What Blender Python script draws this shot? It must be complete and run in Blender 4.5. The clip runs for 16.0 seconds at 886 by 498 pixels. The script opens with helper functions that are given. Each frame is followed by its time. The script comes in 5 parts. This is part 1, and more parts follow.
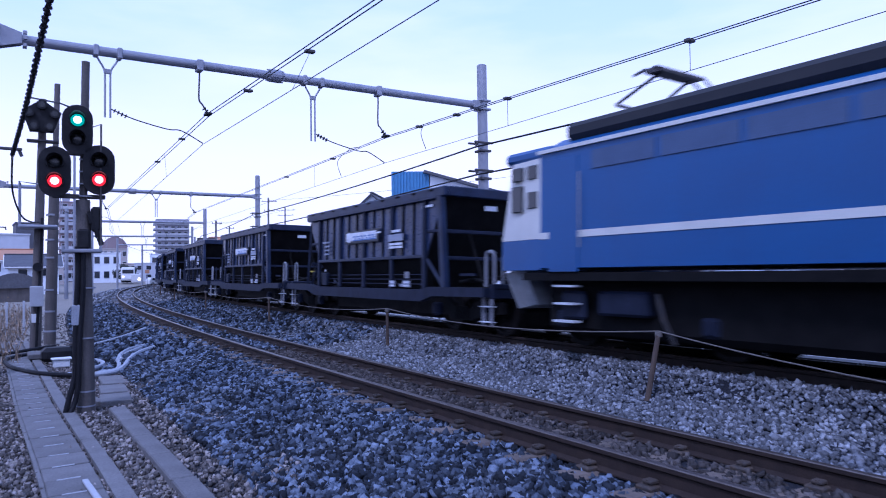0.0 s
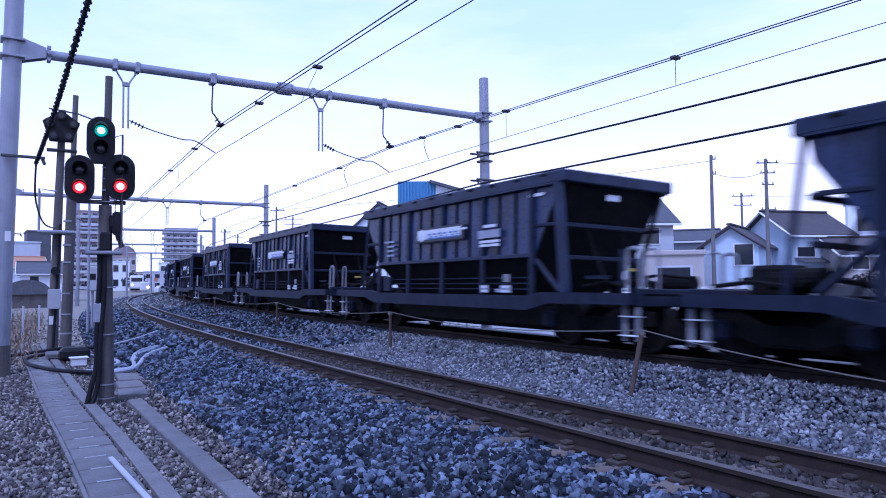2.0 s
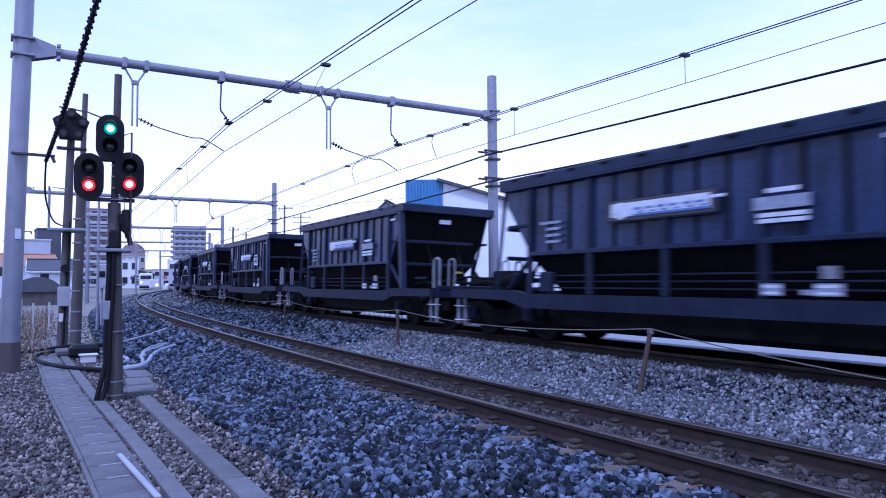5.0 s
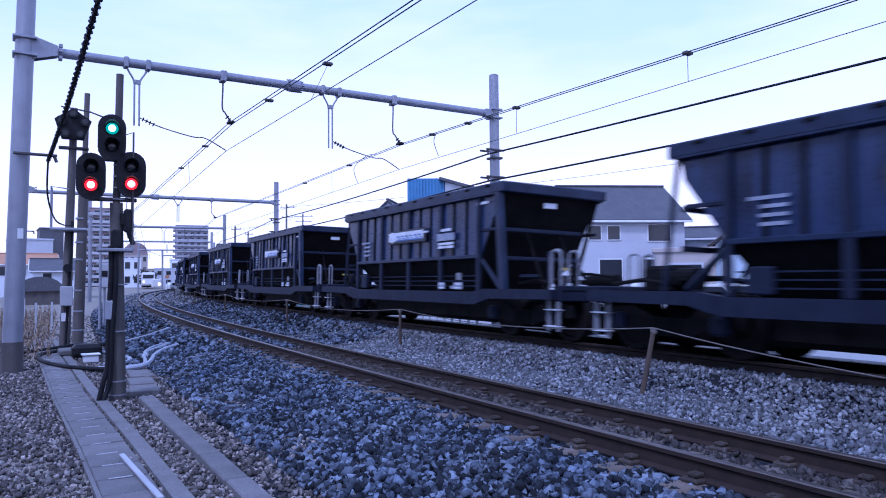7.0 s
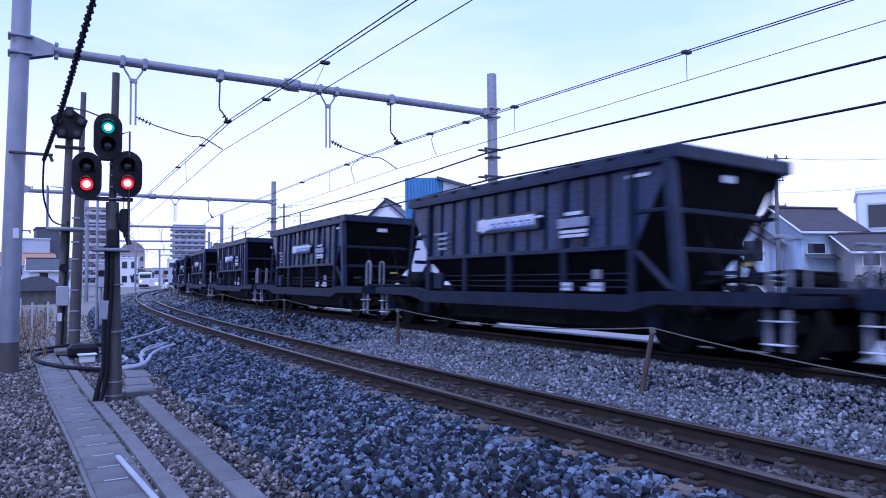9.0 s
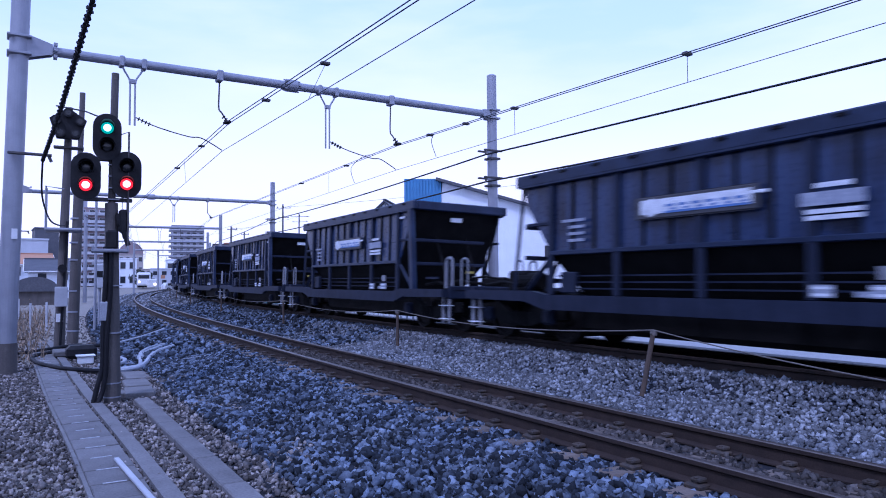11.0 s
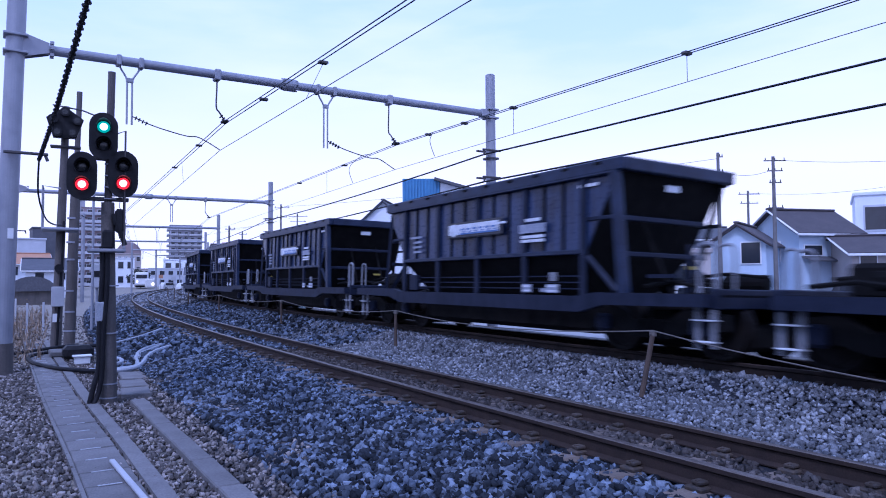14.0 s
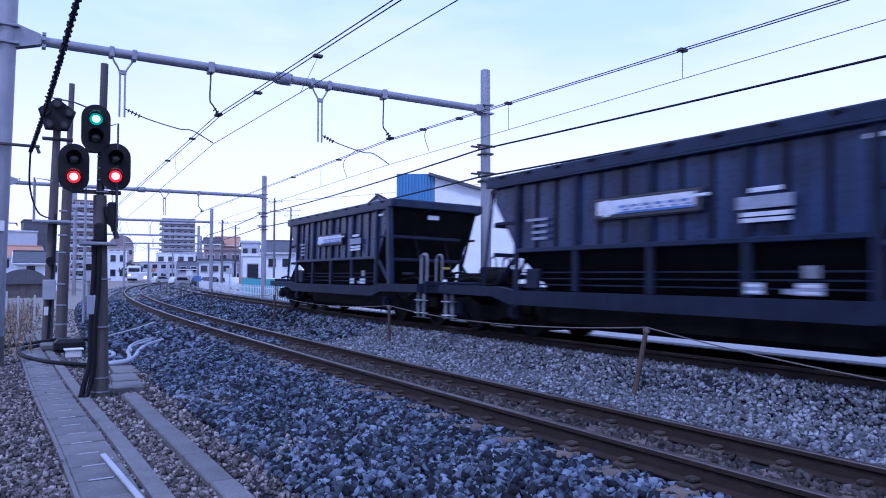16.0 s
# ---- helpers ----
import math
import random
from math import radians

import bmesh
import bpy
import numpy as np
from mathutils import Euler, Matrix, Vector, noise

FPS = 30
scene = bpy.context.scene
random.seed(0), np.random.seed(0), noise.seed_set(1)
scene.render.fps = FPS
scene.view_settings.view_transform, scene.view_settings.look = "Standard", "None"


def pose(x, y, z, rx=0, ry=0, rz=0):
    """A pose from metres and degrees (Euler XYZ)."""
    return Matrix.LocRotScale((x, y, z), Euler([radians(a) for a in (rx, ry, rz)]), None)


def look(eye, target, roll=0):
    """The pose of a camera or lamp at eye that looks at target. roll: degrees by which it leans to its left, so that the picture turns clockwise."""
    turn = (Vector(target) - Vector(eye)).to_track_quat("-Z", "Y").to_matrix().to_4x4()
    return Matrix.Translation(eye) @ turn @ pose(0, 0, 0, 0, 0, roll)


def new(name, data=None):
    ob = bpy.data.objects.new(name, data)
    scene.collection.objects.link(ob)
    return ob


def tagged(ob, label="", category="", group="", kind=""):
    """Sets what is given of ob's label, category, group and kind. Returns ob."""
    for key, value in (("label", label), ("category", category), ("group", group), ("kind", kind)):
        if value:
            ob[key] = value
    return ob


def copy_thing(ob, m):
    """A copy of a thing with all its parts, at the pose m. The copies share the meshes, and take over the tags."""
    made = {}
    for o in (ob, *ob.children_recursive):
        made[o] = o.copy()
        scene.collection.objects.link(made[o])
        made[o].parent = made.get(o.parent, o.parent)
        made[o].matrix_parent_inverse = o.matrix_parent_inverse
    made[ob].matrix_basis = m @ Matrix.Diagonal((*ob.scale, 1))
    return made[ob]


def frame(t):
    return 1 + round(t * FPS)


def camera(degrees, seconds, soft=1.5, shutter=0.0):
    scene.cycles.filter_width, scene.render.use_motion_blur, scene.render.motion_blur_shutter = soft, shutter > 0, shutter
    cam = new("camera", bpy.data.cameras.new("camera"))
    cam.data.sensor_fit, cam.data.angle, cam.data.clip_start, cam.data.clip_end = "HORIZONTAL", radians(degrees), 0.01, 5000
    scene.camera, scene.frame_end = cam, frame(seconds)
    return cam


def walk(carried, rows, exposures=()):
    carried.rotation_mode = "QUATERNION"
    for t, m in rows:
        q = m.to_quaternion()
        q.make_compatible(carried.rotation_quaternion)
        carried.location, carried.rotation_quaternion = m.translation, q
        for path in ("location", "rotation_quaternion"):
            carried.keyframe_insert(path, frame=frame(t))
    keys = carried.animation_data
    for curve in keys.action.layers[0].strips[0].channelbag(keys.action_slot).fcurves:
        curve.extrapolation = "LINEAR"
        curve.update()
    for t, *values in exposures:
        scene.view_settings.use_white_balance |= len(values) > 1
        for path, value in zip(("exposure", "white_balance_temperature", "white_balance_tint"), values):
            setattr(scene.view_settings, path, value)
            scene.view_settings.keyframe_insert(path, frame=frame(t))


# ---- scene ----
cam = camera(65.4, 16.0, soft=1.0, shutter=0.3)
ROWS = [  # seconds, eye x, y, z, turn to the right, tilt up, lean
    (0.0, 0.171, 0.404, 1.442, 33.57, 1.83, -0.82),
    (0.5, -0.060, -0.187, 1.304, 32.84, 2.66, -0.74),
    (1.0, -0.063, -0.190, 1.324, 32.88, 2.70, -0.62),
    (1.5, -0.063, -0.187, 1.321, 33.00, 2.71, -0.59),
    (2.0, -0.057, -0.177, 1.323, 32.99, 2.69, -0.52),
    (2.5, -0.062, -0.200, 1.309, 32.89, 2.64, -0.48),
    (3.0, -0.056, -0.189, 1.321, 32.80, 2.59, -0.38),
    (3.5, -0.076, -0.201, 1.314, 32.78, 2.59, -0.38),
    (4.0, -0.055, -0.189, 1.320, 32.60, 2.58, -0.38),
    (6.5, -0.049, -0.147, 1.322, 32.22, 2.50, -0.46),
    (7.0, -0.046, -0.144, 1.329, 32.19, 2.45, -0.49),
    (7.5, -0.041, -0.137, 1.334, 32.22, 2.43, -0.50),
    (8.0, -0.038, -0.124, 1.329, 32.31, 2.46, -0.51),
    (8.5, -0.040, -0.122, 1.331, 32.38, 2.45, -0.51),
    (9.0, -0.028, -0.101, 1.335, 32.39, 2.40, -0.51),
    (11.5, -0.031, -0.061, 1.345, 32.52, 2.52, -0.40),
    (12.0, -0.020, -0.048, 1.348, 32.54, 2.54, -0.40),
    (12.5, -0.015, -0.035, 1.350, 32.56, 2.52, -0.39),
    (13.0, -0.008, -0.035, 1.342, 32.54, 2.55, -0.38),
    (13.5, -0.018, -0.027, 1.355, 32.65, 2.48, -0.36),
    (14.0, -0.005, -0.020, 1.347, 32.64, 2.48, -0.38),
    (14.5, -0.009, -0.023, 1.353, 32.67, 2.39, -0.38),
    (15.0, -0.010, -0.010, 1.343, 32.69, 2.39, -0.41),
    (15.5, -0.001, -0.005, 1.355, 32.62, 2.30, -0.29),
    (16.0, 0.000, -0.000, 1.349, 33.16, 2.09, -0.02),
]


def camera_pose(x, y, z, turn, tilt, lean):
    a, b = radians(turn), radians(tilt)
    way = Vector((math.sin(a) * math.cos(b), math.cos(a) * math.cos(b), math.sin(b)))
    eye = Vector((x, y, z))
    return look(eye, eye + way, lean)


walk(cam, [(r[0], camera_pose(*r[1:])) for r in ROWS], [(0.0, -0.05, 4880, 33), (0.5, 0.06, 4880, 33), (3.0, 0.06, 4880, 33), (6.5, 0.02, 4880, 33), (9.0, -0.02, 4880, 33), (16.0, -0.06, 4880, 33)])

# ---- world and light: an even winter dusk under thin cloud ----
SUN_UP, SUN_TURN = 52.0, 235.0
world = bpy.data.worlds.new("dusk_sky")
scene.world = world
world.use_nodes = True
wn, wl = world.node_tree.nodes, world.node_tree.links
wn.clear()
w_out = wn.new("ShaderNodeOutputWorld")
w_sky = wn.new("ShaderNodeTexSky")
w_sky.sky_type, w_sky.sun_disc = "NISHITA", False
w_sky.sun_elevation, w_sky.sun_rotation = radians(SUN_UP), radians(SUN_TURN)
w_b1 = wn.new("ShaderNodeBackground")
w_b1.inputs["Strength"].default_value = 0.1
wl.new(w_sky.outputs[0], w_b1.inputs["Color"])
w_tc = wn.new("ShaderNodeTexCoord")
w_sep = wn.new("ShaderNodeSeparateXYZ")
wl.new(w_tc.outputs["Generated"], w_sep.inputs[0])
w_ramp = wn.new("ShaderNodeValToRGB")
w_ramp.color_ramp.elements[0].position, w_ramp.color_ramp.elements[0].color = 0.0, (1.0, 0.96, 1.0, 1)
w_ramp.color_ramp.elements[1].position, w_ramp.color_ramp.elements[1].color = 0.55, (0.46, 0.66, 1.0, 1)
w_mid = w_ramp.color_ramp.elements.new(0.16)
w_mid.color = (0.98, 0.95, 1.0, 1)
w_mid2 = w_ramp.color_ramp.elements.new(0.33)
w_mid2.color = (0.62, 0.77, 1.0, 1)
wl.new(w_sep.outputs["Z"], w_ramp.inputs[0])
w_map = wn.new("ShaderNodeMapping")
w_map.inputs["Scale"].default_value = (1.2, 1.2, 5.0)
wl.new(w_tc.outputs["Generated"], w_map.inputs[0])
w_noise = wn.new("ShaderNodeTexNoise")
w_noise.inputs["Scale"].default_value, w_noise.inputs["Detail"].default_value = 2.2, 6.0
wl.new(w_map.outputs[0], w_noise.inputs["Vector"])
w_cr = wn.new("ShaderNodeValToRGB")
w_cr.color_ramp.elements[1].color = (0.75, 0.75, 0.75, 1)
w_cr.color_ramp.elements[0].position, w_cr.color_ramp.elements[1].position = 0.40, 0.68
wl.new(w_noise.outputs[0], w_cr.inputs[0])
w_mix = wn.new("ShaderNodeMixRGB")
w_mix.inputs[2].default_value = (0.93, 0.94, 1.02, 1)
wl.new(w_cr.outputs[0], w_mix.inputs[0])
wl.new(w_ramp.outputs[0], w_mix.inputs[1])
w_b2 = wn.new("ShaderNodeBackground")
w_b2.inputs["Strength"].default_value = 1.27
wl.new(w_mix.outputs[0], w_b2.inputs["Color"])
w_ms = wn.new("ShaderNodeMixShader")
w_ms.inputs[0].default_value = 0.88
wl.new(w_b1.outputs[0], w_ms.inputs[1])
wl.new(w_b2.outputs[0], w_ms.inputs[2])
wl.new(w_ms.outputs[0], w_out.inputs[0])

sun = new("sun", bpy.data.lights.new("sun", "SUN"))
sun.data.energy, sun.data.angle, sun.data.color = 1.5, radians(10), (0.98, 0.97, 1.0)
_a = radians(SUN_TURN)
sun.matrix_world = look((math.sin(_a) * 40, math.cos(_a) * 40, 40 * math.tan(radians(SUN_UP))), (0, 0, 0))
scene.view_settings.exposure = 0.0


# ---- materials ----
def material(name, base, rough=0.8, metal=0.0, second=None, scale=6.0, amount=0.5, fine=60.0, bump=0.25, depth=0.01,
             vary=0.0, streak=0.0, island=0.0, emit=0.0, stretch=(1, 1, 1), spec=0.5, grain=0.55):
    """base to second by a coarse noise, broken by a fine one; streak: runs down from above, painted reflections on
    coal; vary: from object to object.
    """
    m = bpy.data.materials.new(name)
    m.use_nodes = True
    n, l = m.node_tree.nodes, m.node_tree.links
    b = n["Principled BSDF"]
    b.inputs["Metallic"].default_value = metal
    b.inputs["Specular IOR Level"].default_value = spec
    tc = n.new("ShaderNodeTexCoord")
    mp = n.new("ShaderNodeMapping")
    mp.inputs["Scale"].default_value = stretch
    l.new(tc.outputs["Object"], mp.inputs[0])
    second = second or tuple(c * 0.6 for c in base)
    n1 = n.new("ShaderNodeTexNoise")
    n1.inputs["Scale"].default_value, n1.inputs["Detail"].default_value = scale, 5.0
    l.new(mp.outputs[0], n1.inputs["Vector"])
    n2 = n.new("ShaderNodeTexNoise")
    n2.inputs["Scale"].default_value, n2.inputs["Detail"].default_value = fine, 4.0
    l.new(mp.outputs[0], n2.inputs["Vector"])
    r1 = n.new("ShaderNodeValToRGB")
    r1.color_ramp.elements[0].position, r1.color_ramp.elements[1].position = 0.38, 0.66
    r1.color_ramp.elements[0].color, r1.color_ramp.elements[1].color = (0, 0, 0, 1), (amount, amount, amount, 1)
    l.new(n1.outputs[0], r1.inputs[0])
    mix = n.new("ShaderNodeMixRGB")
    mix.inputs[1].default_value, mix.inputs[2].default_value = (*base, 1), (*second, 1)
    l.new(r1.outputs[0], mix.inputs[0])
    last = mix.outputs[0]
    mul = n.new("ShaderNodeMixRGB")
    mul.blend_type = "MULTIPLY"
    mul.inputs[0].default_value = grain
    r2 = n.new("ShaderNodeValToRGB")
    r2.color_ramp.elements[0].position, r2.color_ramp.elements[1].position = 0.3, 0.7
    r2.color_ramp.elements[0].color, r2.color_ramp.elements[1].color = (0.5, 0.5, 0.5, 1), (1.2, 1.2, 1.2, 1)
    l.new(n2.outputs[0], r2.inputs[0])
    l.new(last, mul.inputs[1])
    l.new(r2.outputs[0], mul.inputs[2])
    last = mul.outputs[0]
    if streak:
        mp2 = n.new("ShaderNodeMapping")
        mp2.inputs["Scale"].default_value = (5.0, 5.0, 0.35)
        l.new(tc.outputs["Object"], mp2.inputs[0])
        n3 = n.new("ShaderNodeTexNoise")
        n3.inputs["Scale"].default_value, n3.inputs["Detail"].default_value = 1.6, 6.0
        l.new(mp2.outputs[0], n3.inputs["Vector"])
        r3 = n.new("ShaderNodeValToRGB")
        r3.color_ramp.elements[0].position, r3.color_ramp.elements[1].position = 0.4, 0.7
        r3.color_ramp.elements[0].color, r3.color_ramp.elements[1].color = (0, 0, 0, 1), (streak, streak, streak, 1)
        l.new(n3.outputs[0], r3.inputs[0])
        ms = n.new("ShaderNodeMixRGB")
        ms.inputs[2].default_value = (*second, 1)
        l.new(r3.outputs[0], ms.inputs[0])
        l.new(last, ms.inputs[1])
        last = ms.outputs[0]
    if vary or island:
        hv = n.new("ShaderNodeHueSaturation")
        mr = n.new("ShaderNodeMapRange")
        k = vary or island
        mr.inputs["To Min"].default_value, mr.inputs["To Max"].default_value = 1 - k, 1 + k
        if vary:
            l.new(n.new("ShaderNodeObjectInfo").outputs["Random"], mr.inputs["Value"])
        else:
            pw = n.new("ShaderNodeMath")
            pw.operation = "POWER"
            pw.inputs[1].default_value = 2.6
            l.new(n.new("ShaderNodeNewGeometry").outputs["Random Per Island"], pw.inputs[0])
            l.new(pw.outputs[0], mr.inputs["Value"])
            mr.inputs["To Min"].default_value, mr.inputs["To Max"].default_value = 1 - k, 1 + 2.0 * k
        l.new(mr.outputs[0], hv.inputs["Value"])
        l.new(last, hv.inputs["Color"])
        last = hv.outputs[0]
    l.new(last, b.inputs["Base Color"])
    rr = n.new("ShaderNodeMapRange")
    rr.inputs["To Min"].default_value, rr.inputs["To Max"].default_value = max(0.02, rough - 0.12), min(1, rough + 0.12)
    l.new(n2.outputs[0], rr.inputs["Value"])
    l.new(rr.outputs[0], b.inputs["Roughness"])
    if bump:
        bp = n.new("ShaderNodeBump")
        bp.inputs["Strength"].default_value, bp.inputs["Distance"].default_value = bump, depth
        l.new(n2.outputs[0], bp.inputs["Height"])
        l.new(bp.outputs[0], b.inputs["Normal"])
    if emit:
        b.inputs["Emission Color"].default_value, b.inputs["Emission Strength"].default_value = (*base, 1), emit
    return m


def lamp_material(name, col, strength):
    m = bpy.data.materials.new(name)
    m.use_nodes = True
    b = m.node_tree.nodes["Principled BSDF"]
    b.inputs["Base Color"].default_value = (*[c * 0.3 for c in col], 1)
    b.inputs["Emission Color"].default_value, b.inputs["Emission Strength"].default_value = (*col, 1), strength
    return m


M = dict(
    ground=material("dry_soil", (0.22, 0.20, 0.175), 0.95, second=(0.29, 0.26, 0.215), scale=1.2, fine=35, bump=0.6, depth=0.03),
    # near-black so that the shade in gaps between stones is in the colour
    bed=material("shaded_stone_gaps", (0.022, 0.024, 0.032), 0.95, second=(0.034, 0.035, 0.042), scale=3, fine=28, bump=1.0, depth=0.05, spec=0.15),
    stone=material("crushed_blue_grey_rock", (0.070, 0.087, 0.122), 0.8, second=(0.13, 0.148, 0.182), scale=1.2, fine=70, bump=0.3, island=0.86, spec=0.15),
    stone2=material("crushed_grey_rock", (0.195, 0.203, 0.226), 0.85, second=(0.145, 0.157, 0.19), scale=0.8, fine=70, bump=0.3, island=0.50, spec=0.15),
    stone3=material("oily_brown_rock", (0.062, 0.054, 0.052), 0.85, second=(0.10, 0.09, 0.088), scale=0.9, fine=70, bump=0.3, island=0.45, spec=0.15),
    gravel=material("brown_gravel", (0.20, 0.181, 0.176), 0.92, second=(0.118, 0.108, 0.107), scale=1.1, fine=60, bump=0.3, island=0.62, spec=0.15),
    rail=material("rusty_rail_side", (0.040, 0.030, 0.027), 0.75, 0.2, second=(0.068, 0.047, 0.038), scale=7, fine=90, bump=0.25, spec=0.15),
    # darker copy of the rail rust, with the far track's shade in the colour
    raildark=material("shaded_rusty_rail", (0.030, 0.024, 0.022), 0.8, 0.2, second=(0.05, 0.036, 0.03), scale=7, fine=90, bump=0.2, spec=0.15),
    railtop=material("worn_rail_head", (0.17, 0.14, 0.125), 0.42, 0.7, second=(0.10, 0.075, 0.06), scale=9, fine=140, bump=0.05),
    sleeper=material("stained_concrete", (0.15, 0.12, 0.10), 0.9, second=(0.10, 0.075, 0.06), scale=4, fine=50, vary=0.2),
    clip=material("rusted_clip", (0.06, 0.05, 0.045), 0.8, 0.3, second=(0.12, 0.08, 0.05), scale=12, vary=0.25),
    concrete=material("weathered_concrete", (0.165, 0.16, 0.165), 0.9, second=(0.09, 0.086, 0.088), scale=2.5, fine=45, bump=0.3, vary=0.12),
    palecon=material("pale_concrete", (0.42, 0.43, 0.47), 0.9, second=(0.28, 0.29, 0.32), scale=1.5, fine=40, bump=0.2, vary=0.08, grain=0.15),
    # for the added unseen walls: blue chosen for what the wagon sides reflect
    unseenwall=material("reflected_slate_blue", (0.075, 0.105, 0.150), 0.85, second=(0.05, 0.07, 0.105), scale=0.6, fine=20, streak=0.4),
    polec=material("concrete_pole", (0.115, 0.103, 0.10), 0.9, second=(0.06, 0.054, 0.053), scale=2.0, fine=40, streak=0.6),
    asphalt=material("pale_road", (0.31, 0.315, 0.33), 0.9, second=(0.23, 0.23, 0.245), scale=0.6, fine=50),
    steel=material("galvanised_steel", (0.30, 0.31, 0.36), 0.5, 0.3, second=(0.20, 0.21, 0.25), scale=3, fine=50, bump=0.08, streak=0.35, grain=0.15),
    darksteel=material("dark_fittings", (0.07, 0.07, 0.08), 0.6, 0.4, second=(0.11, 0.09, 0.08), scale=10, bump=0.1),
    cable=material("black_cable", (0.012, 0.012, 0.015), 0.6, second=(0.025, 0.025, 0.03), scale=5, bump=0.05, spec=0.15),
    wire=material("tarnished_wire", (0.05, 0.055, 0.065), 0.6, 0.5, second=(0.03, 0.03, 0.035), scale=5, bump=0.0),
    conduit=material("grey_conduit", (0.34, 0.37, 0.44), 0.6, second=(0.22, 0.23, 0.26), scale=4, bump=0.05),
    black=material("black_signal_paint", (0.014, 0.014, 0.017), 0.55, second=(0.03, 0.03, 0.033), scale=8, bump=0.1, spec=0.15),
    dark_lens=material("unlit_lens", (0.02, 0.022, 0.025), 0.25, second=(0.01, 0.01, 0.012), scale=8, bump=0.0),
    white=material("white_paint", (0.72, 0.73, 0.76), 0.6, second=(0.55, 0.56, 0.58), scale=3, bump=0.05, grain=0.15),
    rust=material("rusty_post", (0.085, 0.058, 0.042), 0.85, second=(0.035, 0.03, 0.03), scale=7, fine=60),
    rope=material("dirty_rope", (0.17, 0.155, 0.145), 0.9, second=(0.09, 0.08, 0.075), scale=30),
    # sooty paint; the blue streaks are soft vertical reflections put into the colour
    coal=material("sooty_black_blue_reflections", (0.006, 0.011, 0.034), 0.30, second=(0.032, 0.054, 0.132), scale=1.6, fine=18, bump=0.08, streak=0.85, amount=0.45, spec=0.30),
    frame=material("dusty_black_frame", (0.009, 0.013, 0.029), 0.6, second=(0.024, 0.030, 0.058), scale=2.5, fine=30, bump=0.2, streak=0.4, spec=0.18),
    # rim paint, also the lit tone painted on near corner posts and ledges
    rim=material("worn_rim_lit_post", (0.009, 0.016, 0.042), 0.42, second=(0.025, 0.040, 0.090), scale=3.0, fine=30, bump=0.08, spec=0.25),
    # brake dust black, deepened to put the shade of recesses into the colour
    under=material("brake_dust_and_shade_black", (0.005, 0.005, 0.006), 0.85, second=(0.014, 0.013, 0.014), scale=4, bump=0.3, spec=0.15),
    wheel=material("wheel_steel", (0.012, 0.011, 0.012), 0.7, 0.2, second=(0.025, 0.02, 0.018), scale=6, spec=0.15),
    handrail=material("grey_handrail", (0.24, 0.25, 0.29), 0.55, second=(0.10, 0.10, 0.115), scale=6, bump=0.05),
    plate=material("white_plate", (0.70, 0.73, 0.80), 0.6, second=(0.40, 0.42, 0.48), scale=5, bump=0.03, amount=0.6),
    plateblue=material("blue_mark", (0.10, 0.20, 0.48), 0.6, bump=0.02),
    platedark=material("dark_mark", (0.05, 0.05, 0.06), 0.6, bump=0.02),
    blue=material("loco_blue", (0.012, 0.080, 0.25), 0.45, second=(0.016, 0.065, 0.20), scale=1.0, fine=20, bump=0.04, streak=0.25, grain=0.15),
    stencil_yellow=material("yellow_mark", (0.45, 0.36, 0.06), 0.7, bump=0.02),
    cream=material("loco_cream", (0.60, 0.60, 0.58), 0.5, second=(0.48, 0.48, 0.47), scale=2.0, bump=0.03, grain=0.15),
    roofgrey=material("loco_roof", (0.014, 0.016, 0.022), 0.8, second=(0.03, 0.03, 0.034), scale=2.0),
    ventgrey=material("loco_louvre", (0.06, 0.10, 0.20), 0.6, second=(0.04, 0.07, 0.15), scale=4.0),
    glass=material("dark_window", (0.03, 0.035, 0.045), 0.08, second=(0.02, 0.022, 0.03), scale=2, bump=0.0),
    skirt=material("loco_grey_skirt", (0.30, 0.31, 0.33), 0.6, bump=0.05),
    wallwhite=material("white_render", (0.74, 0.77, 0.83), 0.85, second=(0.62, 0.65, 0.71), scale=0.9, fine=12, bump=0.1, streak=0.25, grain=0.15),
    wallblue=material("pale_blue_render", (0.52, 0.62, 0.74), 0.85, second=(0.43, 0.52, 0.64), scale=0.9, fine=12, bump=0.1, streak=0.3, grain=0.15),
    platedim=material("faded_white_stencil", (0.34, 0.37, 0.46), 0.7, second=(0.20, 0.22, 0.29), scale=9, fine=40, bump=0.02, amount=0.8),
    wallgrey=material("grey_siding", (0.48, 0.50, 0.56), 0.85, second=(0.40, 0.42, 0.47), scale=0.8, fine=10, streak=0.2, grain=0.15),
    wallbeige=material("beige_render", (0.42, 0.38, 0.37), 0.85, second=(0.34, 0.31, 0.30), scale=0.8, fine=10, streak=0.2, grain=0.15),
    # pale blue-grey: distance haze is mixed into the towers' wall colour
    walltower=material("hazed_tower_tile", (0.33, 0.33, 0.39), 0.85, second=(0.26, 0.26, 0.32), scale=0.2, fine=3, grain=0.15),
    wallbrown=material("brown_tile", (0.27, 0.21, 0.22), 0.85, second=(0.21, 0.165, 0.18), scale=0.2, fine=3, grain=0.15),
    orange=material("orange_render", (0.42, 0.22, 0.13), 0.85, second=(0.33, 0.18, 0.12), scale=0.5, fine=6, grain=0.15),
    bluesheet=material("blue_corrugated_sheet", (0.075, 0.24, 0.46), 0.55, second=(0.06, 0.17, 0.34), scale=1.5, fine=15, streak=0.4, grain=0.15),
    teal=material("teal_netting", (0.08, 0.38, 0.42), 0.8, second=(0.06, 0.28, 0.33), scale=2.0),
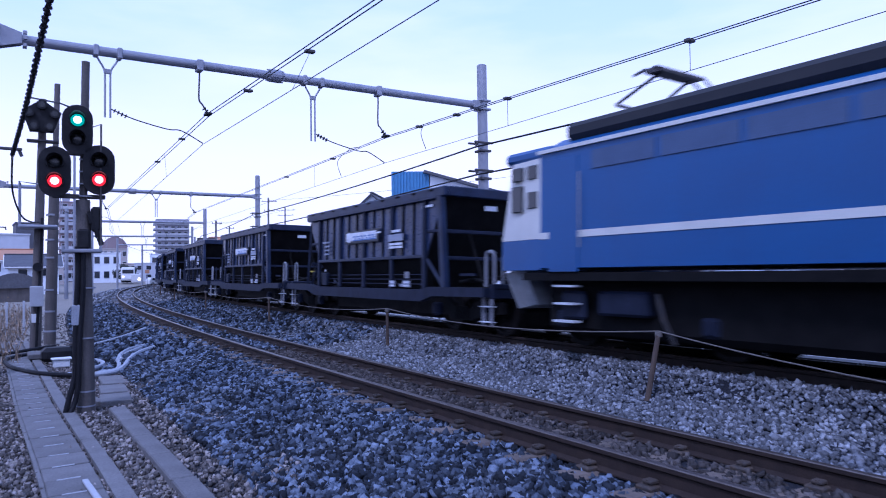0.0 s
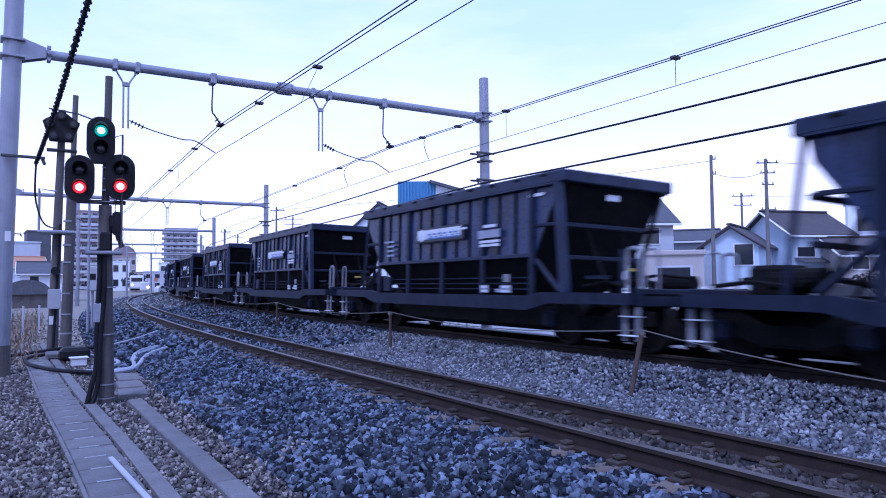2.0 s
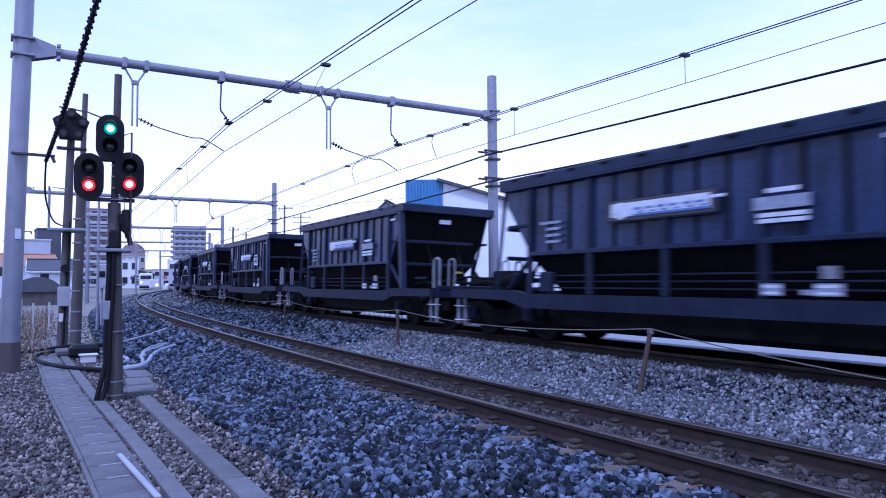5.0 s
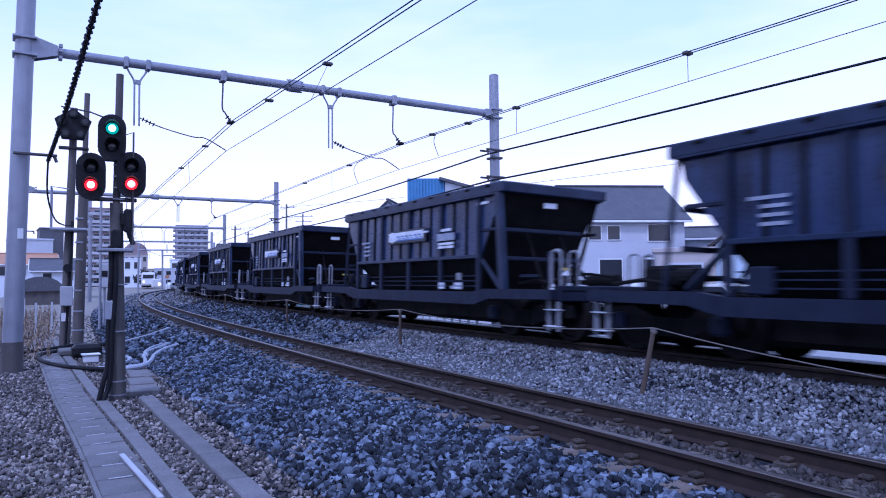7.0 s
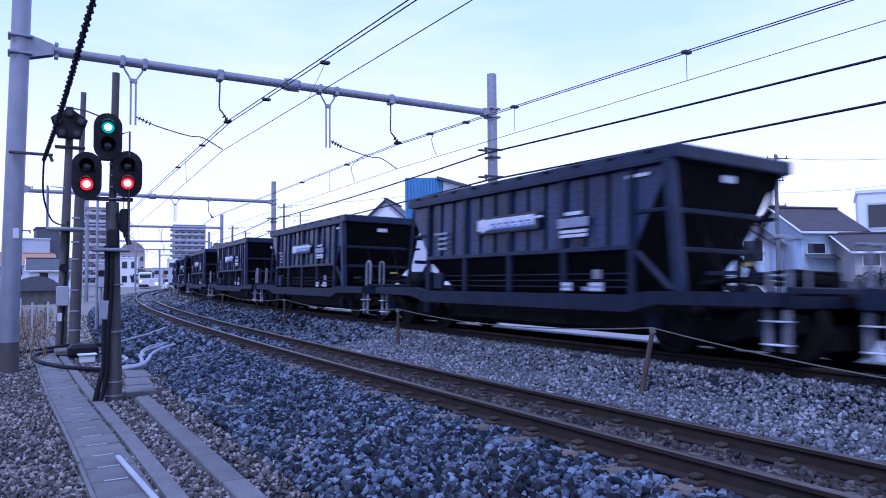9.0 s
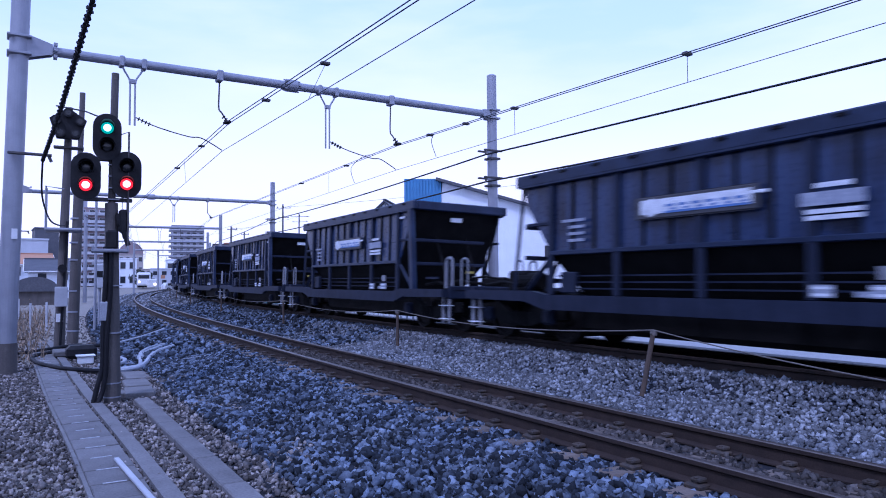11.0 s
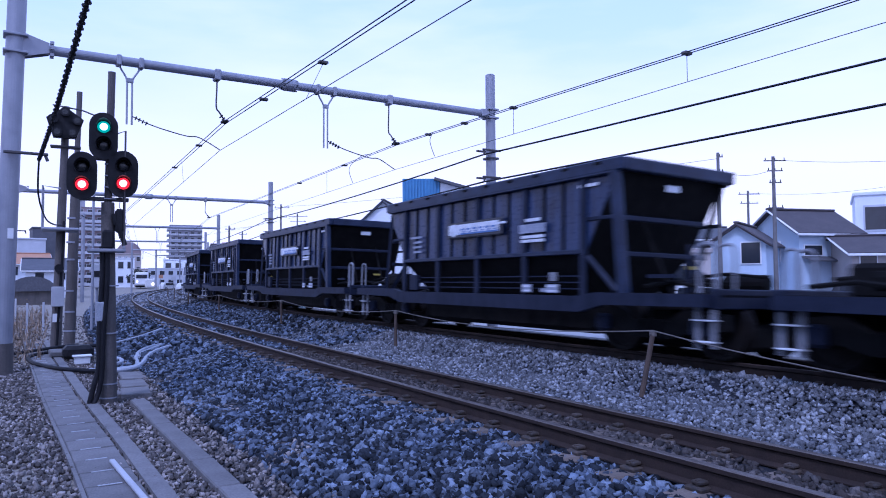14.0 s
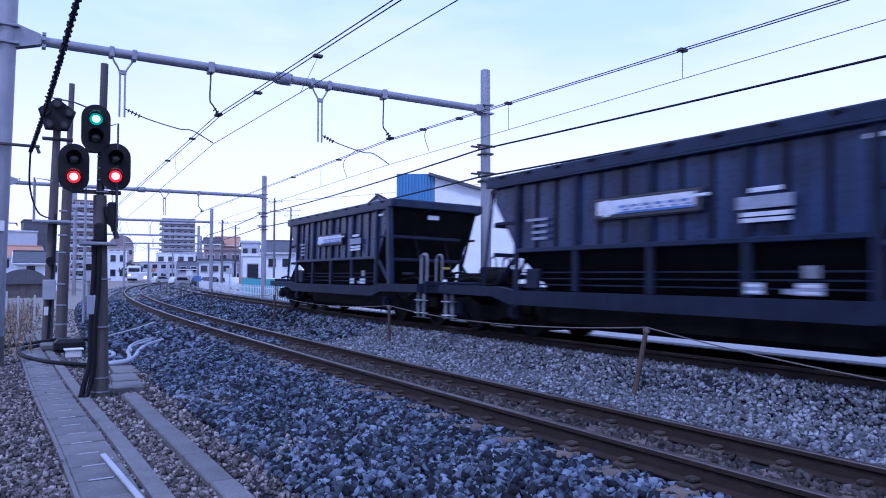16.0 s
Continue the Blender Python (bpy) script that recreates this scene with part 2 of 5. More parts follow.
    rooftile=material("grey_roof_tile", (0.075, 0.078, 0.095), 0.75, second=(0.11, 0.11, 0.125), scale=1.4, fine=9, bump=0.4, depth=0.03),
    roofbrown=material("brown_roof_tile", (0.062, 0.053, 0.06), 0.8, second=(0.09, 0.075, 0.08), scale=1.4, fine=9, bump=0.4, depth=0.03),
    weed=material("dry_weeds", (0.26, 0.19, 0.13), 0.95, second=(0.15, 0.12, 0.10), scale=2.0, island=0.5, bump=0.0),
    leaf=material("dark_shrub", (0.03, 0.038, 0.03), 0.9, second=(0.05, 0.05, 0.04), scale=3.0, island=0.4, bump=0.0),
    bark=material("bare_wood", (0.07, 0.06, 0.055), 0.9, bump=0.2),
    carwhite=material("white_car_paint", (0.65, 0.66, 0.68), 0.3, bump=0.0),
    cardark=material("dark_car_paint", (0.03, 0.032, 0.04), 0.3, bump=0.0),
    tyre=material("tyre_rubber", (0.015, 0.015, 0.016), 0.85),
)
M["green_on"] = lamp_material("green_lens_lit", (0.01, 0.42, 0.27), 1.0)
M["red_on"] = lamp_material("red_lens_lit", (1.0, 0.02, 0.025), 1.6)
M["red_core"] = lamp_material("red_bulb_lit", (1.0, 0.42, 0.34), 3.4)
M["green_core"] = lamp_material("green_bulb_lit", (0.62, 1.0, 0.90), 2.6)
M["head_on"] = lamp_material("headlight_lit", (1.0, 0.85, 0.75), 3.0)


# ---- building blocks ----
def box(bm, c, s, rz=0.0, bev=0.0, m=None):
    r = bmesh.ops.create_cube(bm, size=1.0, matrix=Matrix.Translation(c) @ Matrix.Rotation(rz, 4, "Z") @ Matrix.Diagonal((*s, 1)))
    if bev:
        es = list({e for v in r["verts"] for e in v.link_edges})
        r2 = bmesh.ops.bevel(bm, geom=es, offset=bev, segments=1, affect="EDGES")
    if m is not None:
        vs = r["verts"] if not bev else r2["verts"]
        bmesh.ops.transform(bm, matrix=m, verts=vs)
    return bm


def rod(bm, a, b, r, r2=None, seg=8, caps=True):
    a, b = Vector(a), Vector(b)
    d = b - a
    q = d.to_track_quat("Z", "Y").to_matrix().to_4x4()
    bmesh.ops.create_cone(bm, cap_ends=caps, segments=seg, radius1=r, radius2=r if r2 is None else r2, depth=d.length,
                          matrix=Matrix.Translation((a + b) / 2) @ q)
    return bm


def pipe(bm, pts, r, seg=6):
    """A tube through the points, one skin."""
    pts = [Vector(p) for p in pts]
    rings, side = [], None
    for i, p in enumerate(pts):
        d = (pts[min(i + 1, len(pts) - 1)] - pts[max(i - 1, 0)]).normalized()
        if side is None:
            side = d.orthogonal().normalized()
        side = (side - d * side.dot(d)).normalized()
        up = d.cross(side)
        rings.append([bm.verts.new(p + r * (math.cos(k * math.tau / seg) * side + math.sin(k * math.tau / seg) * up)) for k in range(seg)])
    for u, v in zip(rings, rings[1:]):
        for k in range(seg):
            bm.faces.new((u[k], u[(k + 1) % seg], v[(k + 1) % seg], v[k]))
    bm.faces.new(rings[0][::-1])
    bm.faces.new(rings[-1])
    return bm


def sheet(bm, corners, thick):
    """A flat plate with the given corners, thickened against its normal."""
    cs = [Vector(c) for c in corners]
    nrm = (cs[1] - cs[0]).cross(cs[2] - cs[0]).normalized() * thick
    top = [bm.verts.new(c) for c in cs]
    low = [bm.verts.new(c - nrm) for c in cs]
    bm.faces.new(top)
    bm.faces.new(low[::-1])
    for i in range(len(cs)):
        j = (i + 1) % len(cs)
        bm.faces.new((top[j], top[i], low[i], low[j]))
    return bm


def smooth_curve(pts, n=8):
    """Points along a smooth line through the given ones."""
    pts = [Vector(p) for p in pts]
    out = []
    for i in range(len(pts) - 1):
        p0, p1, p2, p3 = pts[max(i - 1, 0)], pts[i], pts[i + 1], pts[min(i + 2, len(pts) - 1)]
        for k in range(n):
            t = k / n
            out.append(0.5 * (2 * p1 + (p2 - p0) * t + (2 * p0 - 5 * p1 + 4 * p2 - p3) * t * t + (3 * p1 - p0 - 3 * p2 + p3) * t ** 3))
    return out + [pts[-1]]


def part(name, bm, mat, parent=None, label="", smooth=False):
    me = bpy.data.meshes.new(name)
    bmesh.ops.recalc_face_normals(bm, faces=bm.faces)
    bm.to_mesh(me)
    bm.free()
    me.materials.append(M[mat])
    if smooth:
        for f in me.polygons:
            f.use_smooth = True
    ob = new(name, me)
    if parent is not None:
        ob.parent = parent
    if label:
        tagged(ob, label)
    return ob


def thing(name, m, label, category, group="", kind=""):
    ob = new(name)
    ob.empty_display_size = 0.2
    ob.matrix_world = m
    return tagged(ob, label, category, group, kind)


def B():
    return bmesh.new()


# ---- the line of the tracks: one long curve to the right ----
D0, K, SP, LIFT = 4.872, 0.002529, 3.76, 0.217
CANT = 1.6
R0 = 1 / K


def on_line(s, off, z=0.0):
    """The place s metres along the curve, off metres to the right of the first track's centre."""
    r, a = R0 - off, s * K
    return Vector((D0 + R0 - r * math.cos(a), r * math.sin(a), z))


def line_pose(s, off, z=0.0):
    p = on_line(s, off, z)
    return pose(p.x, p.y, p.z, 0, 0, -math.degrees(s * K))


def sweep(bm, prof, s0, s1, step, closed=True):
    """Draw a profile of (off, z) along the curve."""
    n = max(1, round((s1 - s0) / step))
    rings = [[bm.verts.new(on_line(s0 + (s1 - s0) * i / n, o, z)) for o, z in prof] for i in range(n + 1)]
    k = len(prof)
    for a, b in zip(rings, rings[1:]):
        for i in range(k if closed else k - 1):
            j = (i + 1) % k
            bm.faces.new((a[i], a[j], b[j], b[i]))
    if closed:
        bm.faces.new(rings[0])
        bm.faces.new(rings[-1][::-1])
    return bm


GROUND = -0.42
STREET = -0.43
PROFILE = [(-3.3, GROUND - 0.03), (-2.75, GROUND + 0.04), (-1.35, -0.215), (-0.9, -0.215), (0.9, -0.245), (1.5, -0.20), (2.2, -0.17), (2.6, 0.01),
           (2.85, 0.085), (3.05, 0.085), (3.12, 0.03), (SP + 0.9, 0.03), (SP + 1.5, 0.02), (SP + 2.1, -0.10), (SP + 2.9, GROUND - 0.03)]


def bed_height(off):
    return float(np.interp(off, [p[0] for p in PROFILE], [p[1] for p in PROFILE]))

# ---- ground and tracks ----
def ground_sheet():
    bm = B()
    bmesh.ops.create_grid(bm, x_segments=40, y_segments=40, size=1500, matrix=Matrix.Translation((0, 0, GROUND - 0.03)))
    tagged(part("ground", bm, "ground"), "dry brown soil and gravel beside the railway", "ground", kind="structure")
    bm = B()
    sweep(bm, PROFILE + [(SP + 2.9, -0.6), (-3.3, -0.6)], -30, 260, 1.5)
    tagged(part("ballast_bed", bm, "bed"), "bed of crushed rock under both tracks, painted dark as shade between stones", "ballast bed", kind="structure")
    bm = B()
    sweep(bm, [(SP + 2.88, STREET), (SP + 2.88, -0.7), (75, -0.7), (75, STREET)], -60, 170, 4)
    tagged(part("pavement", bm, "asphalt"), "pale worn asphalt street behind the railway", "street", kind="structure")
    bm = B()
    sweep(bm, [(SP + 1.85, 0.05), (SP + 1.85, -0.5), (SP + 2.15, -0.5), (SP + 2.15, 0.05)], -25, 120, 2)
    tagged(part("trough_lid_strip", bm, "concrete"), "grey concrete cable trough along the far track", "cable trough", kind="structure")


def reflection_walls():
    """Unseen plain walls added to close the place behind the path and darken wagon reflections."""
    for name, x, y, sx, sy, h in (("wall_west", -9.5, -14.0, 0.4, 70.0, 5.5), ("wall_south", 0.0, -48.8, 18.6, 0.4, 5.5)):
        w = tagged(part(name, box(B(), (0, 0, 0), (sx, sy, h), bev=0.03), "unseenwall"), "unseen plain slate-blue wall added to darken reflections in the wagons", "wall", kind="structure")
        w.matrix_world = pose(x, y, h / 2 + GROUND - 0.03)


RAIL = [(-0.0725, -0.174), (-0.0725, -0.162), (-0.014, -0.142), (-0.009, -0.055), (-0.0325, -0.040), (-0.0325, -0.008), (-0.026, 0.0),
        (0.026, 0.0), (0.0325, -0.008), (0.0325, -0.040), (0.009, -0.055), (0.014, -0.142), (0.0725, -0.162), (0.0725, -0.174)]


def track(name, off, z_near, z_far, s0, s1, label, steel="rail", head="railtop"):
    t = thing(name, pose(0, 0, 0), label, "railway track", "tracks", "structure")
    for side, z in ((-0.566, z_near), (0.566, z_far)):
        bm = sweep(B(), [(off + side + o, z + h) for o, h in RAIL], s0, s1, 1.0)
        r = part("rail", bm, steel, t, "brown rusted steel rail")
        r.data.materials.append(M[head])
        for f in r.data.polygons:
            if f.normal.z > 0.55 and f.center.z > min(z_near, z_far) - 0.03:
                f.material_index = 1
    bm = box(B(), (0, 0, 0), (2.0, 0.24, 0.14), bev=0.03)
    sl = part("sleeper", bm, "sleeper", t)
    bm = box(B(), (0, 0, 0.010), (0.12, 0.15, 0.038), bev=0.010)
    rod(bm, (0.0, 0, 0.02), (0.0, 0, 0.07), 0.02, seg=6)
    box(bm, (0.025, 0, 0.05), (0.09, 0.09, 0.03), bev=0.008)
    cl = part("rail_clip", bm, "clip", t)
    tilt = math.atan2(z_near - z_far, 1.132)
    first = True
    s = 6.322 - 0.6226 * 14
    for i in range(95):
        zc = (z_near + z_far) / 2
        m = line_pose(s, off, zc - 0.250) @ Matrix.Rotation(tilt, 4, "Y")
        o = sl if first else sl.copy()
        if not first:
            scene.collection.objects.link(o)
        o.matrix_local = m
        if i < 72:
            for k, (x, flip) in enumerate(((-0.67, 1), (-0.462, 0), (0.462, 1), (0.67, 0))):
                c = cl if first and k == 0 else cl.copy()
                if not (first and k == 0):
                    scene.collection.objects.link(c)
                z = z_near if x < 0 else z_far
                c.matrix_local = line_pose(s, off + x, z - 0.170) @ Matrix.Rotation(math.pi * (1 - flip), 4, "Z")
        first = False
        s += 0.6226
    return t


def stones(name, n, s_rng, off_rng, size, mat, height, seed, label, bias=1.0, keep=None):
    """Crushed stones lying on a surface: each an uneven sharp-edged block."""
    rng = np.random.default_rng(seed)
    v0 = np.array([(x, y, z) for x in (-1, 1) for y in (-1, 1) for z in (-1, 1)]) / 1.6
    f0 = np.array([(0, 1, 3), (0, 3, 2), (4, 6, 7), (4, 7, 5), (0, 4, 5), (0, 5, 1), (2, 3, 7), (2, 7, 6), (0, 2, 6), (0, 6, 4), (1, 5, 7), (1, 7, 3)])
    s = s_rng[0] + (s_rng[1] - s_rng[0]) * rng.random(n) ** bias
    off = rng.uniform(*off_rng, n)
    if keep is not None:
        ok = keep(s, off)
        s, off = s[ok], off[ok]
        n = len(s)
    z = height(s, off) + rng.uniform(-0.45, 0.36, n) * size
    r, a = R0 - off, s * K
    c = np.stack([D0 + R0 - r * np.cos(a), r * np.sin(a), z], 1)
    sz = size * rng.uniform(0.6, 1.35, n) * (1 + 0.35 * (rng.random(n) > 0.93))
    ax = rng.normal(size=(n, 4))
    ax /= np.linalg.norm(ax, axis=1)[:, None]
    w, x, y, q = ax.T
    rot = np.stack([np.stack([1 - 2 * (y * y + q * q), 2 * (x * y - q * w), 2 * (x * q + y * w)], 1),
                    np.stack([2 * (x * y + q * w), 1 - 2 * (x * x + q * q), 2 * (y * q - x * w)], 1),
                    np.stack([2 * (x * q - y * w), 2 * (y * q + x * w), 1 - 2 * (x * x + y * y)], 1)], 1)
    v = (v0[None] + rng.uniform(-0.34, 0.34, (n, 8, 3))) * np.stack([np.ones(n), rng.uniform(0.65, 1, n), rng.uniform(0.5, 0.9, n)], 1)[:, None]
    v = np.einsum("nij,nkj->nki", rot, v) * sz[:, None, None] * 0.5 + c[:, None]
    me = bpy.data.meshes.new(name)
    me.vertices.add(n * 8)
    me.vertices.foreach_set("co", v.astype(np.float32).ravel())
    f = (f0[None] + (np.arange(n) * 8)[:, None, None]).reshape(-1)
    me.loops.add(len(f))
    me.loops.foreach_set("vertex_index", f.astype(np.int32))
    me.polygons.add(n * 12)
    me.polygons.foreach_set("loop_start", np.arange(0, n * 36, 3, dtype=np.int32))
    me.update(calc_edges=True)
    me.materials.append(M[mat])
    return tagged(new(name, me), label, "ballast", kind="stuff")


def rails_clear(s, off):
    o1, o2 = np.abs(np.abs(off) - 0.566), np.abs(np.abs(off - SP) - 0.566)
    return (o1 > 0.075) & (o2 > 0.075)


def bed_z(s, off):
    z = np.interp(off, [p[0] for p in PROFILE], [p[1] for p in PROFILE])
    lump = 0.018 * np.sin(s * 2.3 + off * 1.7) + 0.014 * np.sin(s * 5.1 - off * 3.9)
    inside = (np.abs(off) < 1.0) | (np.abs(off - SP) < 1.0)
    return z + 0.012 + np.where(inside, -0.016, lump)


def low_z(s, off):
    return np.full_like(s, GROUND - 0.02) + 0.01 * np.sin(s * 3.1 + off * 5)


def path_z(s, off):
    return np.maximum(low_z(s, off), np.interp(off, [p[0] for p in PROFILE], [p[1] for p in PROFILE]) + 0.005)


def all_stones():
    stones("ballast_stones", 44000, (0.5, 15), (-2.85, -0.55), 0.080, "stone", bed_z, 1, "blue-grey crushed rock ballast on the near shoulder", 1.0, rails_clear)
    stones("ballast_stones", 12000, (0.5, 15), (-0.6, 0.75), 0.075, "stone3", bed_z, 2, "oily brown crushed rock between the rails", 1.0, rails_clear)
    stones("ballast_stones", 46000, (-1, 20), (0.7, 3.25), 0.064, "stone2", bed_z, 3, "pale grey crushed rock ballast between the tracks", 1.0, rails_clear)
    stones("ballast_stones", 26000, (15, 45), (-3.2, 3.4), 0.115, "stone", bed_z, 4, "blue-grey crushed rock ballast further down the line", 1.35, rails_clear)
    stones("ballast_stones", 6000, (-3, 45), (3.2, SP + 1.5), 0.09, "stone2", bed_z, 5, "grey crushed rock ballast under the far track", 1.2, rails_clear)
    stones("ballast_stones", 7000, (45, 120), (-3.2, SP + 1.5), 0.19, "stone2", bed_z, 9, "grey crushed rock ballast round the far curve", 1.2, rails_clear)
    stones("ballast_stones", 9000, (-9, 0.6), (-3.25, 3.4), 0.09, "stone2", bed_z, 12, "grey crushed rock ballast behind the camera", 1.0, rails_clear)
    stones("gravel_stones", 9000, (-9, 2.1), (-8.0, -2.9), 0.05, "gravel", low_z, 13, "scattered brown gravel on the path", 1.0)
    stones("gravel_stones", 5000, (16, 40), (-8.5, -3.0), 0.07, "gravel", low_z, 14, "scattered brown gravel further down the path", 1.6)
    stones("gravel_stones", 44000, (2.0, 17), (-7.2, -2.3), 0.056, "gravel", path_z, 6, "brown gravel and soil beside the cable trough", 1.2)


# ---- things by the near track ----
def cable_trough():
    t = thing("cable_trough", pose(0, 0, 0), "grey concrete cable trough with flat lids set in gravel", "cable trough")
    pts = [(0.87, 0.5), (0.87, 8.0), (0.82, 12.0), (0.83, 17.0), (0.84, 24.0)]

    def centre(y):
        return float(np.interp(y, [p[1] for p in pts], [p[0] for p in pts]))
    bm = B()
    for k, (dx, wd, top) in enumerate(((-0.275, 0.035, -0.395), (0.285, 0.15, -0.385))):
        vs = []
        ys = [0.5 + 0.8 * i for i in range(30)]
        for y in ys:
            c = centre(y) + dx
            vs.append([bm.verts.new((c + sx * wd / 2, y, z)) for sx, z in ((-1, -0.6), (-1, top), (1, top), (1, -0.6))])
        for a, b in zip(vs, vs[1:]):
            for i in range(3):
                bm.faces.new((a[i], a[i + 1], b[i + 1], b[i]))
        bm.faces.new(vs[0])
        bm.faces.new(vs[-1])
    part("trough_wall", bm, "concrete", t)
    lid = part("lid", box(B(), (0, 0, 0), (0.425, 0.492, 0.05), bev=0.008), "concrete", t)
    mark = part("mark", box(B(), (0, 0, 0), (0.19, 0.020, 0.006)), "palecon", t, "white worn line across a lid")
    rnd = random.Random(4)
    for i in range(46):
        y = 0.8 + 0.5 * i
        a = math.atan2(centre(y + 0.2) - centre(y - 0.2), 0.4)
        o = lid if i == 0 else lid.copy()
        if i:
            scene.collection.objects.link(o)
        o.matrix_local = pose(centre(y) - 0.04, y, -0.412 + rnd.uniform(-0.004, 0.004), rnd.uniform(-0.5, 0.5), rnd.uniform(-0.7, 0.7), -math.degrees(a) + rnd.uniform(-0.8, 0.8))
        if 6 < y < 19:
            o = mark if i == 11 else mark.copy()
            if i != 11:
                scene.collection.objects.link(o)
            o.matrix_local = pose(centre(y) - 0.06, y + 0.235, -0.382, 0, 0, -math.degrees(a) + rnd.uniform(-3, 3))
    bm = box(B(), (0.0, 0, 0), (0.05, 1.66, 0.025), bev=0.006)
    s = tagged(part("flat_bar", bm, "palecon"), "long pale flat bar lying on the trough lids", "bar")
    s.matrix_world = pose(0.955, 6.5, -0.368, 0, 0, 2.4)


def kerb_line():
    t = thing("kerb", pose(0, 0, 0), "row of worn concrete kerb slabs at the foot of the ballast", "kerb")
    pts = [(1.60, 1.0), (1.64, 5.25), (1.66, 7.2), (1.70, 10.8)]
    base = part("kerb_stone", box(B(), (0, 0, 0), (0.21, 0.985, 0.12), bev=0.012), "concrete", t)
    rnd = random.Random(8)
    for i in range(10):
        y = 1.4 + i
        x = float(np.interp(y, [p[1] for p in pts], [p[0] for p in pts]))
        o = base if i == 0 else base.copy()
        if i:
            scene.collection.objects.link(o)
        o.matrix_local = pose(x, y, -0.425 + rnd.uniform(-0.006, 0.006), 0, rnd.uniform(-1, 1), -0.7 + rnd.uniform(-0.5, 0.5))
    for x, y, sx, sy, rz in ((1.80, 11.75, 0.42, 0.7, -6), (1.90, 12.65, 0.40, 0.8, -4), (2.05, 13.7, 0.42, 1.0, -3), (1.45, 11.75, 0.3, 0.5, 10)):
        o = tagged(part("concrete_slab", box(B(), (0, 0, 0), (sx, sy, 0.09), bev=0.012), "concrete"), "flat broken concrete slab lying on gravel", "slab", "loose slabs")
        o.matrix_world = pose(x, y, -0.405, 0, rnd.uniform(-2, 2), rz)


def gantry(y, xl, xr, z, lean_l, hangers, vs):
    """Two tubular poles, the beam between them and the arms under it."""
    g = thing("catenary_gantry", pose(0, 0, 0), "grey tubular steel portal over both tracks", "gantry", "gantries")
    part("pole", rod(B(), (xl[0] - 0.2, y, 0.1), (xl[0] - 0.2 + lean_l, y, 9.0), 0.175, 0.165, seg=24), "steel", g)
    bm = rod(B(), (xl[0] - 0.2, y, -0.5), (xl[0] - 0.2, y, 0.16), 0.20, 0.19, seg=20)
    part("footing", bm, "polec", g, "rough concrete footing")
    bm = B()
    for dz in (-0.17, 0.17):
        box(bm, (xl[0] - 0.08, y, z + dz), (0.42, 0.42, 0.05), bev=0.01)
    for dy in (-0.11, 0.09):
        sheet(bm, [(xl[0] - 0.05, y + dy, z - 0.27), (xl[0] + 0.5, y + dy, z - 0.10), (xl[0] + 0.5, y + dy, z + 0.10), (xl[0] - 0.05, y + dy, z + 0.27)], 0.02)
    rod(bm, (xl[0] - 0.05, y, z), (xl[0] + 0.5, y, z), 0.10, seg=16)
    for a in range(6):
        box(bm, (xl[0] + 0.55, y + 0.14 * math.cos(a * math.pi / 3), z + 0.14 * math.sin(a * math.pi / 3)), (0.07, 0.06, 0.06))
    part("bracket", bm, "steel", g)
    bm = box(B(), (xl[0] + 0.13, y - 0.25, 3.85), (0.75, 0.09, 0.05), bev=0.01)
    rod(bm, (xl[0] + 0.45, y - 0.25, 3.85), (xl[0] + 0.5, y - 0.25, 3.72), 0.03)
    part("cable_bracket", bm, "darksteel", g)
    part("notice", box(B(), (xl[0] - 0.1, y - 0.19, 2.28), (0.10, 0.012, 0.20)), "white", g, "small white number plate")
    ztop = 7.15
    part("pole", rod(B(), (xr[0], xr[1], -0.3), (xr[0], xr[1], ztop), 0.15, 0.135, seg=20), "steel", g)
    part("pole_cap", rod(B(), (xr[0], xr[1], ztop), (xr[0], xr[1], ztop + 0.03), 0.14, 0.10, seg=20), "steel", g)
    a, b = Vector((xl[0] + 0.25, xl[1], z)), Vector((xr[0] - 0.1, xr[1], z))
    mid = a.lerp(b, 0.475)
    part("beam", rod(B(), a, b, 0.098, seg=20), "steel", g)
    d = (b - a).normalized()
    bm = rod(B(), mid - d * 0.13, mid + d * 0.13, 0.15, seg=16)
    for k in range(8):
        o = Vector((0, math.cos(k * math.pi / 4), math.sin(k * math.pi / 4))) * 0.13
        part("bolt", rod(B(), mid - d * 0.19 + o, mid + d * 0.19 + o, 0.018, seg=6), "steel", g)
    part("flange", bm, "steel", g)
    bm = box(B(), (xr[0] - 0.24, xr[1], z), (0.24, 0.22, 0.22), bev=0.02)
    box(bm, (xr[0], xr[1], z + 0.12), (0.36, 0.36, 0.05), bev=0.01)
    box(bm, (xr[0], xr[1], z - 0.12), (0.36, 0.36, 0.05), bev=0.01)
    part("bracket", bm, "steel", g)
    for zz in (4.97, 4.2):
        bm = box(B(), (xr[0] - 0.08, xr[1] - 0.15, zz), (0.62, 0.07, 0.05), bev=0.01)
        box(bm, (xr[0] - 0.08, xr[1] + 0.15, zz), (0.62, 0.07, 0.05), bev=0.01)
        rod(bm, (xr[0] - 0.34, xr[1] - 0.15, zz), (xr[0] - 0.34, xr[1] - 0.15, zz - 0.14), 0.03, seg=8)
        box(bm, (xr[0], xr[1], zz - 0.22), (0.34, 0.34, 0.06), bev=0.01)
        part("cable_bracket", bm, "darksteel", g)
    for hx, lx, lz in hangers:
        fy = xl[1] + (xr[1] - xl[1]) * (hx - xl[0]) / (xr[0] - xl[0])
